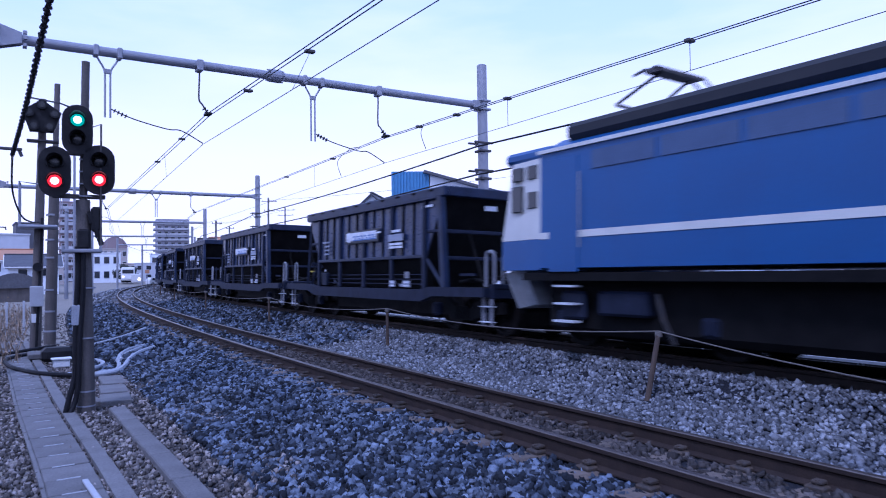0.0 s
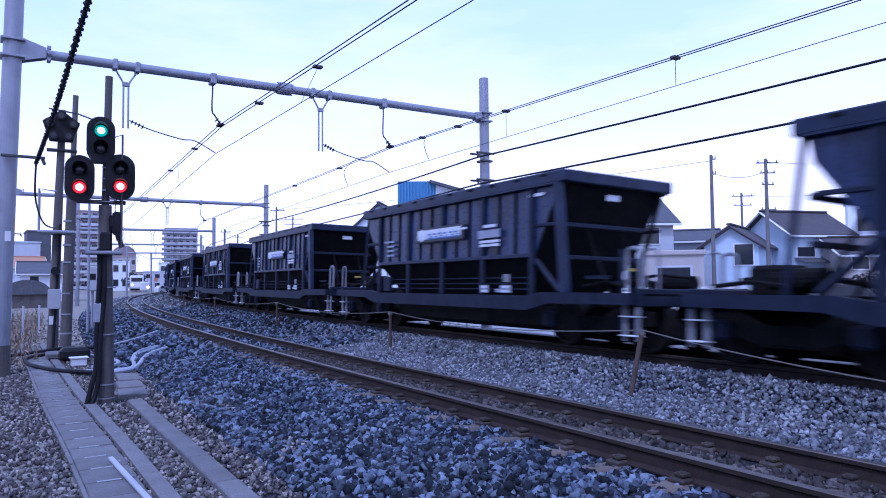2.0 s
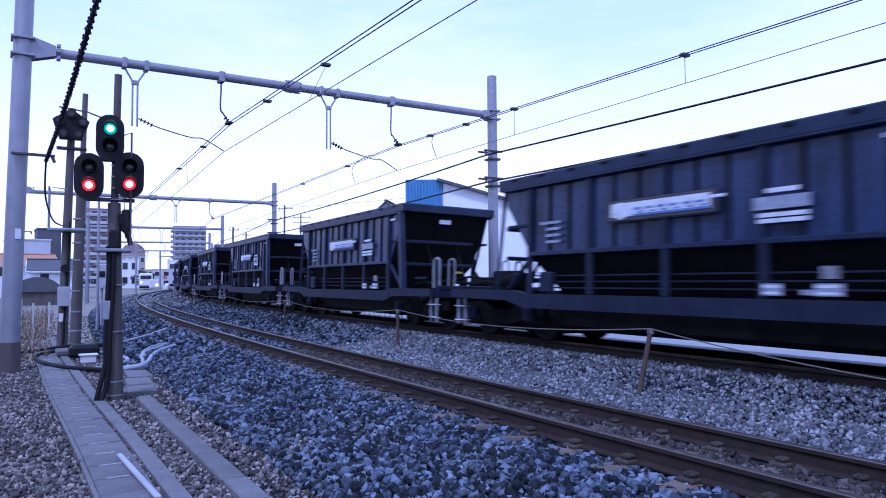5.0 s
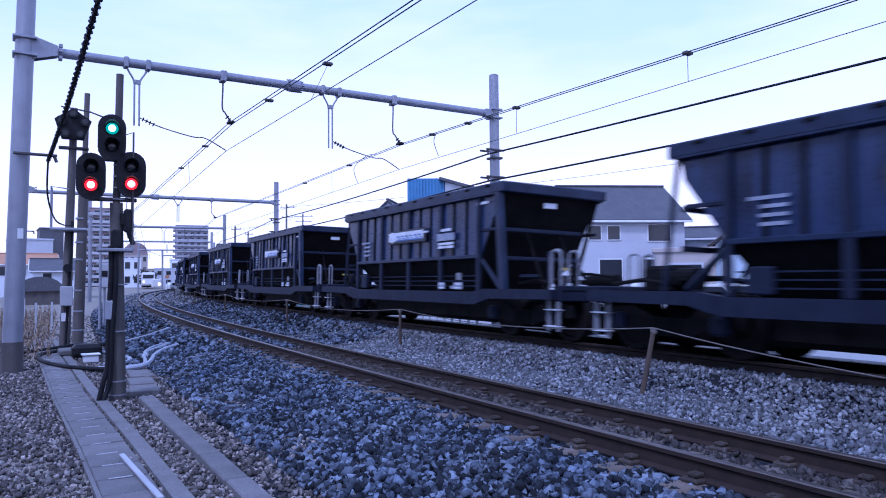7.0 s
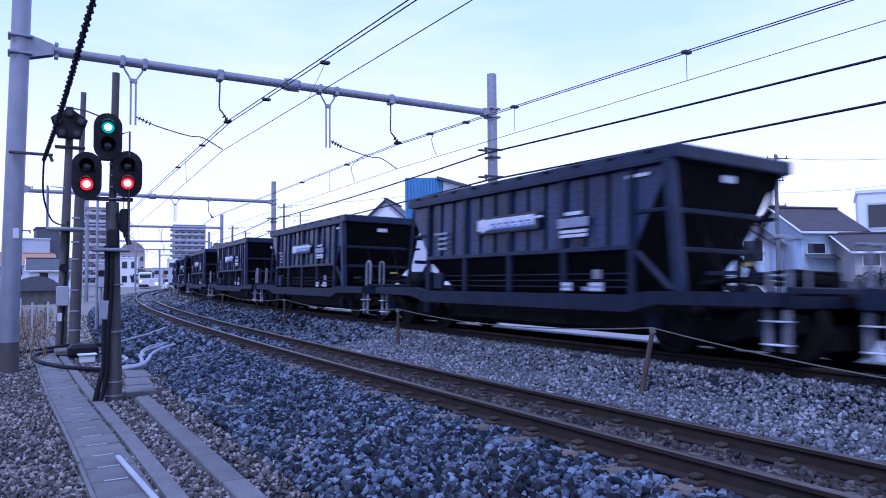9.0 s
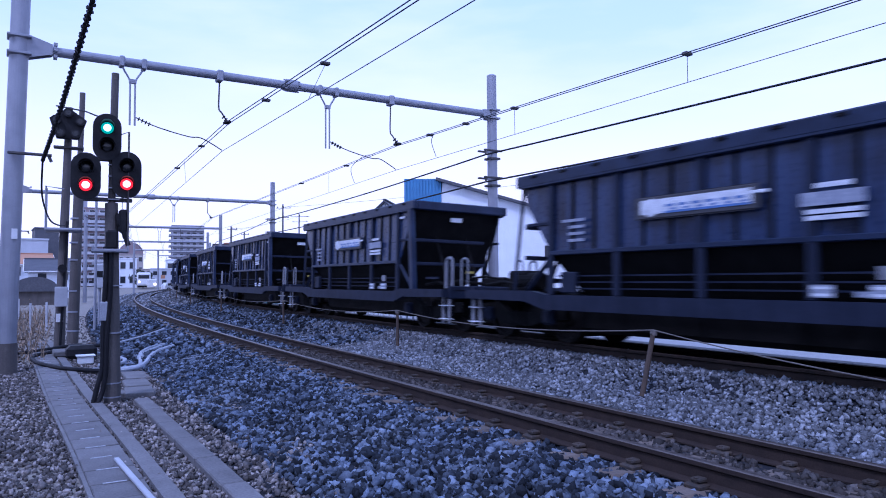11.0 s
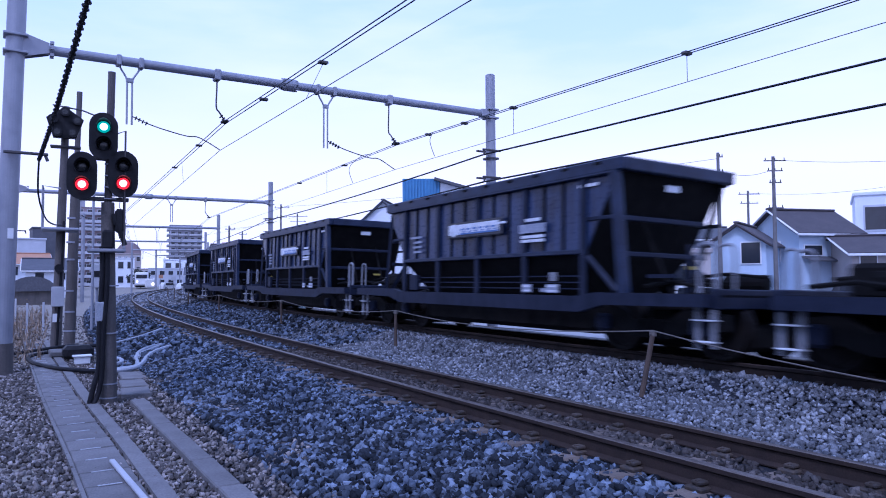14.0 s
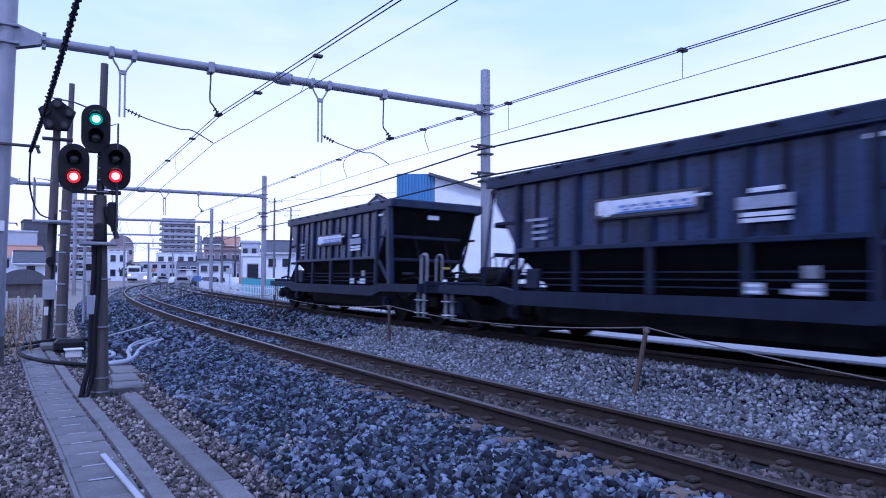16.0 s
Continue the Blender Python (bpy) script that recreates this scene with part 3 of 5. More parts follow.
        h = part("hanger", pipe(B(), smooth_curve([(hx, fy, z - 0.1), (hx, fy, z - 0.3), (hx - 0.01, fy, lz + 0.32), (hx + 0.06, fy, lz + 0.2), (lx, fy, lz + 0.02)], 5), 0.018), "darksteel", g)
        bm = B()
        for k in range(3):
            rod(bm, (lx - 0.09 + 0.05 * k, fy, lz + 0.12 - 0.05 * k), (lx - 0.07 + 0.05 * k, fy, lz + 0.10 - 0.05 * k), 0.05, seg=10)
        box(bm, (lx, fy, lz), (0.14, 0.22, 0.06), bev=0.015)
        part("insulator", bm, "black", h)
        part("clamp", box(B(), (hx, fy, z - 0.02), (0.14, 0.25, 0.25), bev=0.02), "steel", g)
    for vx, vz, ax, az in vs:
        fy = xl[1] + (xr[1] - xl[1]) * (vx - xl[0]) / (xr[0] - xl[0])
        bm = B()
        for sg in (-1, 1):
            pipe(bm, smooth_curve([(vx + sg * 0.22, fy, z - 0.06), (vx + sg * 0.17, fy, z - 0.18), (vx + sg * 0.06, fy, z - 0.38), (vx + sg * 0.05, fy, z - 0.6), (vx + sg * 0.05, fy, vz)], 4), 0.02)
        box(bm, (vx, fy, z - 0.40), (0.15, 0.05, 0.10), bev=0.01)
        part("drop_arm", bm, "steel", g)
        part("clamp", box(B(), (vx - 0.22, fy, z - 0.01), (0.10, 0.23, 0.23), bev=0.02), "steel", g)
        part("clamp", box(B(), (vx + 0.22, fy, z - 0.01), (0.10, 0.23, 0.23), bev=0.02), "steel", g)
        if ax:
            bm = pipe(B(), smooth_curve([(vx + 0.06, fy, vz + 0.18), (vx + 0.5, fy, vz + 0.02), (ax - 0.75, fy, az + 0.24), (ax - 0.45, fy, az + 0.23), (ax, fy, az)], 5), 0.012)
            arm = part("steady_arm", bm, "darksteel", g)
            bm = B()
            for k in range(4):
                rod(bm, (vx + 0.12 + 0.07 * k, fy, vz + 0.155 - 0.03 * k), (vx + 0.14 + 0.07 * k, fy, vz + 0.147 - 0.03 * k), 0.045, seg=10)
            part("insulator", bm, "black", arm)
    return g


def plain_gantry(s, xr_off):
    g = thing("catenary_gantry", line_pose(s, 0), "thin grey steel portal far down the line", "gantry", "gantries")
    part("pole", rod(B(), (-4.4, 0, -0.4), (-4.4, 0, 7.0), 0.15, seg=10), "steel", g)
    part("pole", rod(B(), (xr_off, 0, -0.4), (xr_off, 0, 7.2), 0.15, seg=10), "steel", g)
    part("beam", rod(B(), (-4.4, 0, 6.0), (xr_off, 0, 6.0), 0.1, seg=10), "steel", g)
    for x in (-2.9, 1.3):
        bm = B()
        for sg in (-1, 1):
            pipe(bm, [(x + sg * 0.22, 0, 5.95), (x + sg * 0.06, 0, 5.6), (x + sg * 0.05, 0, 4.6)], 0.02)
        part("drop_arm", bm, "steel", g)
    for x in (-1.2, 3.0):
        part("hanger", pipe(B(), [(x, 0, 5.95), (x, 0, 5.3), (x + 0.2, 0, 4.95)], 0.018), "darksteel", g)


def overhead_wire(name, pts, r, mat, label, sag=0.0, n=14, twin=0.0):
    bm = B()
    for k in ((-1, 1) if twin else (0,)):
        line = []
        for a, b in zip(pts, pts[1:]):
            for i in range(n):
                t = i / n
                p = Vector(a).lerp(Vector(b), t)
                p.z -= 4 * sag * t * (1 - t)
                line.append(p + Vector((k * twin / 2, 0, 0)))
        line.append(Vector(pts[-1]) + Vector((k * twin / 2, 0, 0)))
        pipe(bm, line, r, 5)
    return tagged(part(name, bm, mat), label, "wire")


def wires():
    g1, g2 = 15.85, 39.9
    far = lambda off, z: [tuple(on_line(s, off, z)) for s in (64, 88, 112, 136, 160)]
    m1 = overhead_wire("messenger_wire", [(4.82, -14, 4.98), (4.24, g1, 4.95), (5.45, g2, 4.95)] + far(-0.9, 4.95), 0.010, "wire", "pair of dark overhead wires above the near track", 0.0, 10, 0.09)
    c1 = overhead_wire("contact_wire", [(4.15, -14, 4.3), (4.14, g1, 4.30), (5.9, g2, 4.3)] + far(-0.2, 4.3), 0.007, "wire", "thin contact wire above the near track", 0.0, 10)
    m2 = overhead_wire("messenger_wire", [(9.45, -14, 4.72), (8.66, g1, 4.87), (9.9, g2, 4.9)] + far(SP - 0.5, 4.9), 0.009, "wire", "pair of dark overhead wires above the far track", 0.0, 10, 0.09)
    c2 = overhead_wire("contact_wire", [(9.45, -14, 4.72), (8.66, g1, 4.22), (10.2, g2, 4.2)] + far(SP, 4.2), 0.006, "wire", "thin contact wire above the far track", 0.0, 10)
    for zz, sg in ((4.83, 0.06), (4.06, 0.02)):
        overhead_wire("feeder_cable", [(13.2, -16, zz + 0.35), (11.36, 15.55, zz), (13.05, g2 - 0.15, zz)] + far(SP + 2.3, zz), 0.024, "cable", "thick black lashed feeder cable along the poles", sg + 0.05, 16)
    for x, y, z in ((4.45, 10.6, 4.96), (4.36, 13.4, 4.955), (4.39, 18.9, 4.95), (4.6, 23.0, 4.95), (8.9, 6.83, 4.82), (8.79, 11.0, 4.845), (8.74, 12.7, 4.85), (8.7, 14.2, 4.86), (8.9, 19.5, 4.88), (9.15, 24.0, 4.89)):
        tagged(part("wire_clamp", box(B(), (x, y, z), (0.16, 0.10, 0.05), bev=0.01), "darksteel"), "dark clamp on the twin overhead wires", "clamp", "wire clamps")
    for x, y, zt, x2, zb in ((8.9, 6.83, 4.83, 8.9, 4.38), (8.79, 11.0, 4.84, 8.79, 4.31), (8.95, 21.0, 4.87, 8.95, 4.2), (4.45, 10.6, 4.94, 4.15, 4.3), (4.5, 21.5, 4.94, 4.55, 4.3)):
        tagged(part("dropper", pipe(B(), [(x, y, zt), (x2, y, zb)], 0.005, 4), "wire"), "thin dropper between overhead wires", "wire", "droppers")
    for pts in ([(8.7, 17.3, 4.86), (8.55, 17.6, 4.84), (8.5, 18.3, 4.6), (8.75, 18.6, 4.22)], [(8.7, 14.0, 4.86), (8.5, 13.8, 4.6), (8.5, 13.6, 4.22)]):
        tagged(part("jumper_wire", pipe(B(), smooth_curve(pts, 5), 0.008, 5), "wire"), "bent jumper between the wires", "wire", "jumpers")
    # the lashed cable that comes over the camera to the pole and on to the signal
    pts = smooth_curve([(0.75, -6.0, 5.1), (0.72, 2.0, 4.52), (0.69, 8.0, 4.20), (0.65, 12.0, 3.93), (0.58, 15.5, 3.72)], 14)
    bm = pipe(B(), pts, 0.024, 8)
    for i in range(0, len(pts) - 1):
        a, b = pts[i], pts[i + 1]
        for k in range(7):
            p = a.lerp(b, k / 7)
            q = a.lerp(b, (k + 0.75) / 7)
            ph = (i * 7 + k) * 1.7
            o = Vector((math.cos(ph), 0, math.sin(ph))) * 0.032
            rod(bm, p + o, q + o * -0.5, 0.022, seg=5)
    tagged(part("lashed_cable", bm, "cable"), "thick black cable wound with lashing, hung from the pole", "cable")
    tagged(part("hanging_cable", pipe(B(), smooth_curve([(0.58, 15.5, 3.72), (0.60, 16.0, 3.1), (0.8, 17.5, 2.75), (1.05, 19.0, 2.72), (1.28, 20.2, 2.80)], 8), 0.018), "cable"), "thin black cable sagging from pole to signal post", "cable")


def lamp_head(parent, x, z, lamps, r=0.19, h=0.345):
    """A signal head: rounded black board, hooded lenses; lamps: list of (dz, lit material or None)."""
    bm = B()
    ring = [(r * math.cos(a), (h - r) + r * math.sin(a)) for a in np.linspace(0, math.pi, 11)] + [(-r * math.cos(a), -(h - r) - r * math.sin(a)) for a in np.linspace(0, math.pi, 11)]
    sheet(bm, [(x + u, -0.16, z + v) for u, v in ring], 0.02)
    head = part("signal_head", bm, "black", parent)
    ring2 = [(u * 0.82, v * 0.88) for u, v in ring]
    part("housing", sheet(B(), [(x + u, -0.135, z + v) for u, v in ring2], 0.16), "black", head)
    for dz, lit in lamps:
        bm = B()
        n, rows = 14, []
        for k in range(n + 1):
            w = math.radians(-40 + 260 * k / n)
            reach = -0.27 - 0.10 * max(0.0, math.sin(w))
            rows.append([bm.verts.new((x + q * math.cos(w), y, z + dz + q * math.sin(w))) for q, y in ((0.098, -0.165), (0.098, reach), (0.106, reach), (0.106, -0.165))])
        for u, v in zip(rows, rows[1:]):
            for k in range(4):
                bm.faces.new((u[k], u[(k + 1) % 4], v[(k + 1) % 4], v[k]))
        bm.faces.new(rows[0])
        bm.faces.new(rows[-1])
        part("hood", bm, "black", head)
        bm = B()
        bmesh.ops.create_uvsphere(bm, u_segments=16, v_segments=8, radius=0.086, matrix=Matrix.Translation((x, -0.172, z + dz)) @ Matrix.Diagonal((1, 0.35, 1, 1)))
        part("lens", bm, lit or "dark_lens", head, "glowing lens" if lit else "unlit lens", smooth=True)
        if lit:
            part("bulb", rod(B(), (x, -0.18, z + dz), (x, -0.205, z + dz), 0.064, 0.046, seg=16), lit.replace("_on", "_core"), head, "bright bulb behind the lens")
    return head


def signal_front():
    """The near signal: concrete post with three heads."""
    face = 6.0
    t = thing("railway_signal", pose(1.33, 11.14, GROUND - 0.03, 0, 0, -face), "concrete signal post with one green and two red lit heads", "signal")
    g = -(GROUND - 0.03)
    bm = rod(B(), (0.02, 0, -0.2), (-0.03, 0, 2.95), 0.118, 0.088, seg=18)
    part("post", bm, "polec", t, "stained round concrete post")
    part("mast", rod(B(), (-0.03, 0.02, 2.8), (0.0, 0.02, 4.90), 0.052, seg=12), "polec", t, "slim steel mast")
    lamp_head(t, -0.10, 3.90 , [(0.13, "green_on"), (-0.13, None)])
    lamp_head(t, -0.37, 3.31, [(0.13, None), (-0.13, "red_on")], 0.195, 0.345)
    lamp_head(t, 0.165, 3.36, [(0.12, None), (-0.14, "red_on")], 0.20, 0.345)
    for z in (3.6, 3.0):
        part("crossbar", box(B(), (-0.08, 0.03, z), (0.66, 0.06, 0.06), bev=0.01), "darksteel", t)
    bm = B()
    for z in np.arange(3.0, 4.0, 0.17):
        box(bm, (0.0, -0.06, z), (0.16, 0.05, 0.015))
    part("climbing_step", bm, "steel", t)
    bm = box(B(), (-0.02, -0.10, 2.40), (0.16, 0.2, 0.28), bev=0.03)
    box(bm, (0.13, -0.05, 2.68), (0.13, 0.2, 0.34), bev=0.03)
    for k in range(4):
        rod(bm, (0.05 + 0.04 * k, -0.12, 2.78 - 0.12 * k), (0.08 + 0.04 * k, -0.12, 2.62 - 0.1 * k), 0.035, seg=8)
    part("terminal_box", bm, "black", t, "small black junction boxes and cable loops")
    bm = box(B(), (-0.04, 0, 2.47 - 0.23), (0.50, 0.42, 0.05), bev=0.012)
    for x in (-0.27, 0.19):
        box(bm, (x, 0, 2.28), (0.03, 0.42, 0.06))
    part("platform", bm, "steel", t, "narrow grey working platform")
    hoop = pipe(B(), [(0.19, -0.15, 2.28), (0.19, -0.15, 4.0), (-0.02, -0.08, 3.92)], 0.014)
    pipe(hoop, [(0.19, 0.2, 2.28), (0.19, 0.2, 3.5), (0.19, -0.15, 3.5)], 0.014)
    part("guard_rail", hoop, "darksteel", t)
    bm = box(B(), (-0.10, -0.12, 1.36), (0.135, 0.06, 0.28), bev=0.012)
    box(bm, (-0.13, -0.10, 1.2), (0.06, 0.05, 0.1))
    part("plate_box", bm, "conduit", t, "pale blue-grey box on the post")
    bm = B()
    for z in (1.03, 0.3, 1.72, 0.1):
        rod(bm, (0.01, 0, z), (0.01, 0, z + 0.02), 0.122, seg=18)
    part("band", bm, "steel", t)
    bm = pipe(B(), smooth_curve([(-0.10, -0.09, 2.3), (-0.09, -0.11, 1.9), (-0.12, -0.11, 1.2), (-0.12, -0.12, 0.6), (-0.18, -0.14, 0.3), (-0.24, -0.16, 0.02)], 5), 0.036, 8)
    pipe(bm, smooth_curve([(-0.03, -0.12, 2.3), (-0.03, -0.13, 1.7), (-0.07, -0.13, 1.0), (-0.08, -0.14, 0.5), (-0.12, -0.15, 0.2), (-0.2, -0.2, 0.0)], 5), 0.034, 8)
    part("down_cable", bm, "cable", t, "thick black cables down the post")


def signal_rear():
    """The second post behind: a five-lamp indicator turned to the camera."""
    t = thing("route_indicator", pose(0.915, 21.0, GROUND - 0.03, 0, 0, -5), "signal post with a black five-lamp route indicator", "signal")
    part("post", rod(B(), (0.33, 0, -0.2), (0.49, 0, 6.5), 0.135, 0.085, seg=16), "polec", t, "stained round concrete post")
    bm = B()
    pts = [(0.46 * math.cos(math.pi / 2 + k * math.tau / 5), 0.46 * math.sin(math.pi / 2 + k * math.tau / 5)) for k in range(5)][::-1]
    sheet(bm, [(0.47 + u, -0.18, 5.97 + v) for u, v in pts], 0.16)
    head = part("indicator_head", bm, "black", t)
    for k in range(5):
        u, v = 0.30 * math.cos(math.pi / 2 + k * math.tau / 5), 0.30 * math.sin(math.pi / 2 + k * math.tau / 5)
        part("lamp_barrel", rod(B(), (0.47 + u, -0.18, 5.97 + v), (0.47 + u, -0.46, 5.97 + v), 0.105, 0.12, seg=12), "black", head)
        part("lens", rod(B(), (0.47 + u, -0.461, 5.97 + v), (0.47 + u, -0.466, 5.97 + v), 0.075, seg=12), "dark_lens", head, "unlit lens")
    bm = box(B(), (0.49, 0, 5.40), (0.72, 0.3, 0.05), bev=0.01)
    part("indicator_shelf", bm, "darksteel", t)
    part("top_bar", pipe(B(), [(0.17, -0.1, 6.5), (0.87, -0.1, 6.42), (1.22, -0.1, 6.3)], 0.02), "darksteel", t)
    bm = box(B(), (0.40, 0, 3.17), (0.88, 0.8, 0.09), bev=0.03)
    part("platform", bm, "steel", t, "grey working platform with a toe board")
    bm = pipe(B(), [(-0.02, -0.3, 3.2), (-0.02, -0.3, 4.3), (0.40, -0.3, 4.25)], 0.02)
    pipe(bm, [(-0.02, 0.3, 3.2), (-0.02, 0.3, 4.3), (-0.02, -0.3, 4.3)], 0.02)
    part("guard_rail", bm, "steel", t)
    part("relay_box", box(B(), (0.37, -0.24, 1.40), (0.30, 0.20, 0.52), bev=0.015), "palecon", t, "pale grey relay box")
    part("notice", box(B(), (0.34, -0.17, 0.84), (0.17, 0.02, 0.22)), "white", t, "white square plate")
    bm = rod(B(), (0.39, -0.12, 2.14), (0.39, -0.34, 2.14), 0.11, seg=16)
    part("horn", bm, "black", t, "round black telephone case")
    bm = pipe(B(), smooth_curve([(0.48, -0.1, 3.4), (0.47, -0.16, 2.8), (0.42, -0.17, 1.6), (0.36, -0.2, 0.1)], 6), 0.035)
    part("down_cable", bm, "cable", t)
    b = thing("service_pole", pose(1.68, 22.6, GROUND - 0.03), "tall grey concrete pole with metal bands and climbing pegs", "utility pole")
    part("shaft", rod(B(), (0, 0, -0.2), (0.12, 0, 5.2), 0.155, 0.125, seg=16), "polec", b)
    for z in (0.35, 0.9, 1.5, 2.4, 2.9, 3.6):
        part("band", rod(B(), (0.012 * z, 0, z), (0.012 * z, 0, z + 0.05), 0.162 - z * 0.005, seg=16), "steel", b)
    part("mast", rod(B(), (0.11, 0, 4.6), (0.17, 0, 7.35), 0.075, seg=10), "polec", b)
    x, y = 30 * math.sin(radians(6.0)), 30 * math.cos(radians(6.0))
    d = thing("trackside_lamp", pose(x, y, GROUND - 0.03, 0, 0, -6), "pale trackside indicator box on a thin post", "indicator")
    part("post", rod(B(), (0, 0, 0), (0, 0, 1.7), 0.05, seg=8), "steel", d)
    part("case", box(B(), (0, 0, 2.0), (0.36, 0.25, 0.95), bev=0.03), "palecon", d)
    part("dark_face", box(B(), (0, -0.13, 2.08), (0.22, 0.03, 0.24), bev=0.01), "black", d)
    for bb, dd in ((0.6, 27), (1.6, 28), (2.6, 29), (0.9, 36), (3.4, 34)):
        f = thing("boundary_post", pose(dd * math.sin(radians(bb)), dd * math.cos(radians(bb)), GROUND - 0.03), "pale thin boundary fence post in weeds", "post", "boundary posts")
        part("stake", box(B(), (0, 0, 0.5), (0.07, 0.07, 1.1), bev=0.01), "palecon", f)
    c = thing("steel_mast", pose(2.75, 27.5, GROUND - 0.03), "thin steel mast behind the signal posts", "mast")
    part("shaft", rod(B(), (0, 0, 0), (0, 0, 7.0), 0.05, 0.04, seg=8), "steel", c)


def post_row():
    """Leaning rusty posts between the tracks with a slack rope."""
    places = [(6.15, 1.99, 0.26), (13.4, 2.2, 0.01), (22.0, 2.25, 0.0), (32.5, 2.25, 0.01), (43.5, 2.25, 0.0), (54, 2.25, 0.0), (66, 2.25, 0.0)]
    tops = []
    for s, off, lean in places:
        b = on_line(s, off, bed_height(off) - 0.08)
        t = thing("rope_post", pose(b.x, b.y, b.z), "thin rusty leaning post holding a rope between the tracks", "post", "rope posts")
        hgt = 0.89
        top = Vector((lean * 1.1, 0.02, hgt))
        part("stake", rod(B(), (0, 0, 0), top, 0.037, 0.033, seg=10), "rust", t)
        bm = rod(B(), top - Vector((0, 0, 0.05)), top + Vector((0, 0, 0.012)), 0.046, seg=10)
        rod(bm, top + Vector((-0.06, 0, -0.02)), top + Vector((0.06, 0, -0.03)), 0.012, seg=6)
        part("rope_knot", bm, "rope", t, "knotted rope round the top")
        tops.append(b + top)
    tops.insert(0, on_line(-2.5, 2.3, 0.38))
    for i, (a, b) in enumerate(zip(tops, tops[1:])):
        pts = []
        for k in range(17):
            p = a.lerp(b, k / 16)
            p.z -= (0.55 if i == 0 else 0.28) * 4 * (k / 16) * (1 - k / 16) * (0.5 if i == 0 else 0.55) - 0.02
            pts.append(p)
        tagged(part("slack_rope", pipe(B(), pts, 0.009, 6), "rope"), "slack dirty rope between rusty posts", "rope", "ropes")


def lying(points, r):
    """Points of a cable that lies on gravel or ballast."""
    out = []
    for x, y in points:
        off = R0 - math.hypot(D0 + R0 - x, y)
        out.append((x, y, max(GROUND, bed_height(off)) + r + 0.025))
    return out


def loose_cables():
    for pts, r, mat, label in (
        ([(-0.6, 19.6), (0.28, 19.4), (0.8, 19.9), (1.31, 20.6), (1.7, 20.9)], 0.04, "cable", "black cable lying on the gravel"),
        ([(1.75, 19.4), (1.2, 19.3), (0.75, 18.8), (0.55, 18.2), (0.58, 17.0), (0.8, 16.0), (1.11, 15.2), (1.61, 14.55), (1.9, 14.45)], 0.042, "cable", "thick black cable looped on the gravel"),
        ([(1.45, 14.75), (1.85, 14.42), (2.2, 14.5), (2.45, 15.1), (2.68, 16.0), (3.0, 16.8), (3.4, 17.3)], 0.046, "conduit", "pale grey conduit looped on the gravel"),
        ([(1.9, 14.62), (2.25, 14.75), (2.42, 15.6), (2.5, 16.3), (2.75, 17.0), (3.2, 17.7)], 0.042, "conduit", "pale grey conduit curving up the ballast"),
        ([(2.55, 16.1), (2.62, 16.9), (2.95, 17.8), (3.35, 18.1)], 0.04, "conduit", "pale grey conduit end on ballast"),
        ([(1.6, 15.4), (2.0, 15.5), (2.2, 16.2), (2.05, 17.2), (1.8, 18.4)], 0.045, "conduit", "pale grey conduit on the gravel"),
        ([(1.9, 20.2), (2.5, 20.4), (3.2, 21.2), (4.1, 22.9)], 0.05, "cable", "black cable running up the ballast"),
        ([(2.2, 19.9), (2.84, 20.6), (3.5, 21.4), (4.2, 22.7)], 0.045, "conduit", "pale conduit beside a black cable on ballast"),
    ):
        tagged(part("ground_cable", pipe(B(), smooth_curve(lying(pts, r), 7), r, 8), mat), label, "cable", "cables on the ground")
    t = thing("junction_box", pose(1.50, 17.3, GROUND), "low white box on a black base beside the signal", "box")
    part("base", box(B(), (0.0, 0.45, 0.17), (0.62, 0.5, 0.30), bev=0.08), "black", t)
    part("case", box(B(), (-0.02, -0.75, 0.09), (0.30, 0.22, 0.16), bev=0.02), "white", t)
    part("lid", box(B(), (-0.02, -0.75, 0.185), (0.37, 0.27, 0.035), bev=0.01), "white", t)
    part("cover_slab", box(B(), (-0.05, 1.2, 0.10), (0.95, 0.8, 0.12), bev=0.02), "concrete", t)
    for x, y, a in ((2.75, 13.6, 40), (3.3, 14.6, 32)):
        o = tagged(part("thin_rod", rod(B(), (-0.35, 0, 0), (0.35, 0, 0), 0.012, seg=6), "conduit"), "thin pale rod lying on ballast", "rod")
        o.matrix_world = pose(x, y, bed_height(x - 5.1) + 0.05, 0, 0, a)
    t = thing("fence_post", pose(-0.16, 8.3, GROUND), "old dark post stub at the edge of the path", "post")
    part("stake", box(B(), (0, 0, 0.2), (0.04, 0.06, 0.6), bev=0.01), "darksteel", t)
    part("tag", box(B(), (0.03, -0.04, 0.22), (0.05, 0.02, 0.13)), "white", t)

# ---- the street behind the railway ----
def away(bearing, dist):
    a = radians(bearing)
    return dist * math.sin(a), dist * math.cos(a)


def windows(parent, x0, x1, y, zs, n, w, h, glass="glass", frame="white"):
    """A row of framed windows in a wall that faces -y."""
    for z in zs:
        for i in range(n):
            x = x0 + (x1 - x0) * (i + 0.5) / n
            f = part("window", box(B(), (x, y - 0.02, z), (w + 0.14, 0.10, h + 0.14), bev=0.01), frame, parent)
            part("pane", box(B(), (x, y - 0.065, z), (w, 0.03, h)), glass, f)


def gable_house(name, b, d, turn, w, dep, eave, ridge, wall, roof, label, wins=(), over=0.4, along=True, base=STREET, group="houses"):
    """A house with a pitched roof; its front faces -y before turning. along: the ridge runs along the front."""
    x, y = away(b, d)
    t = thing(name, pose(x, y, base, 0, 0, turn), label, "house", group)
    e, r = eave - base, ridge - base
    bm = B()
    if along:
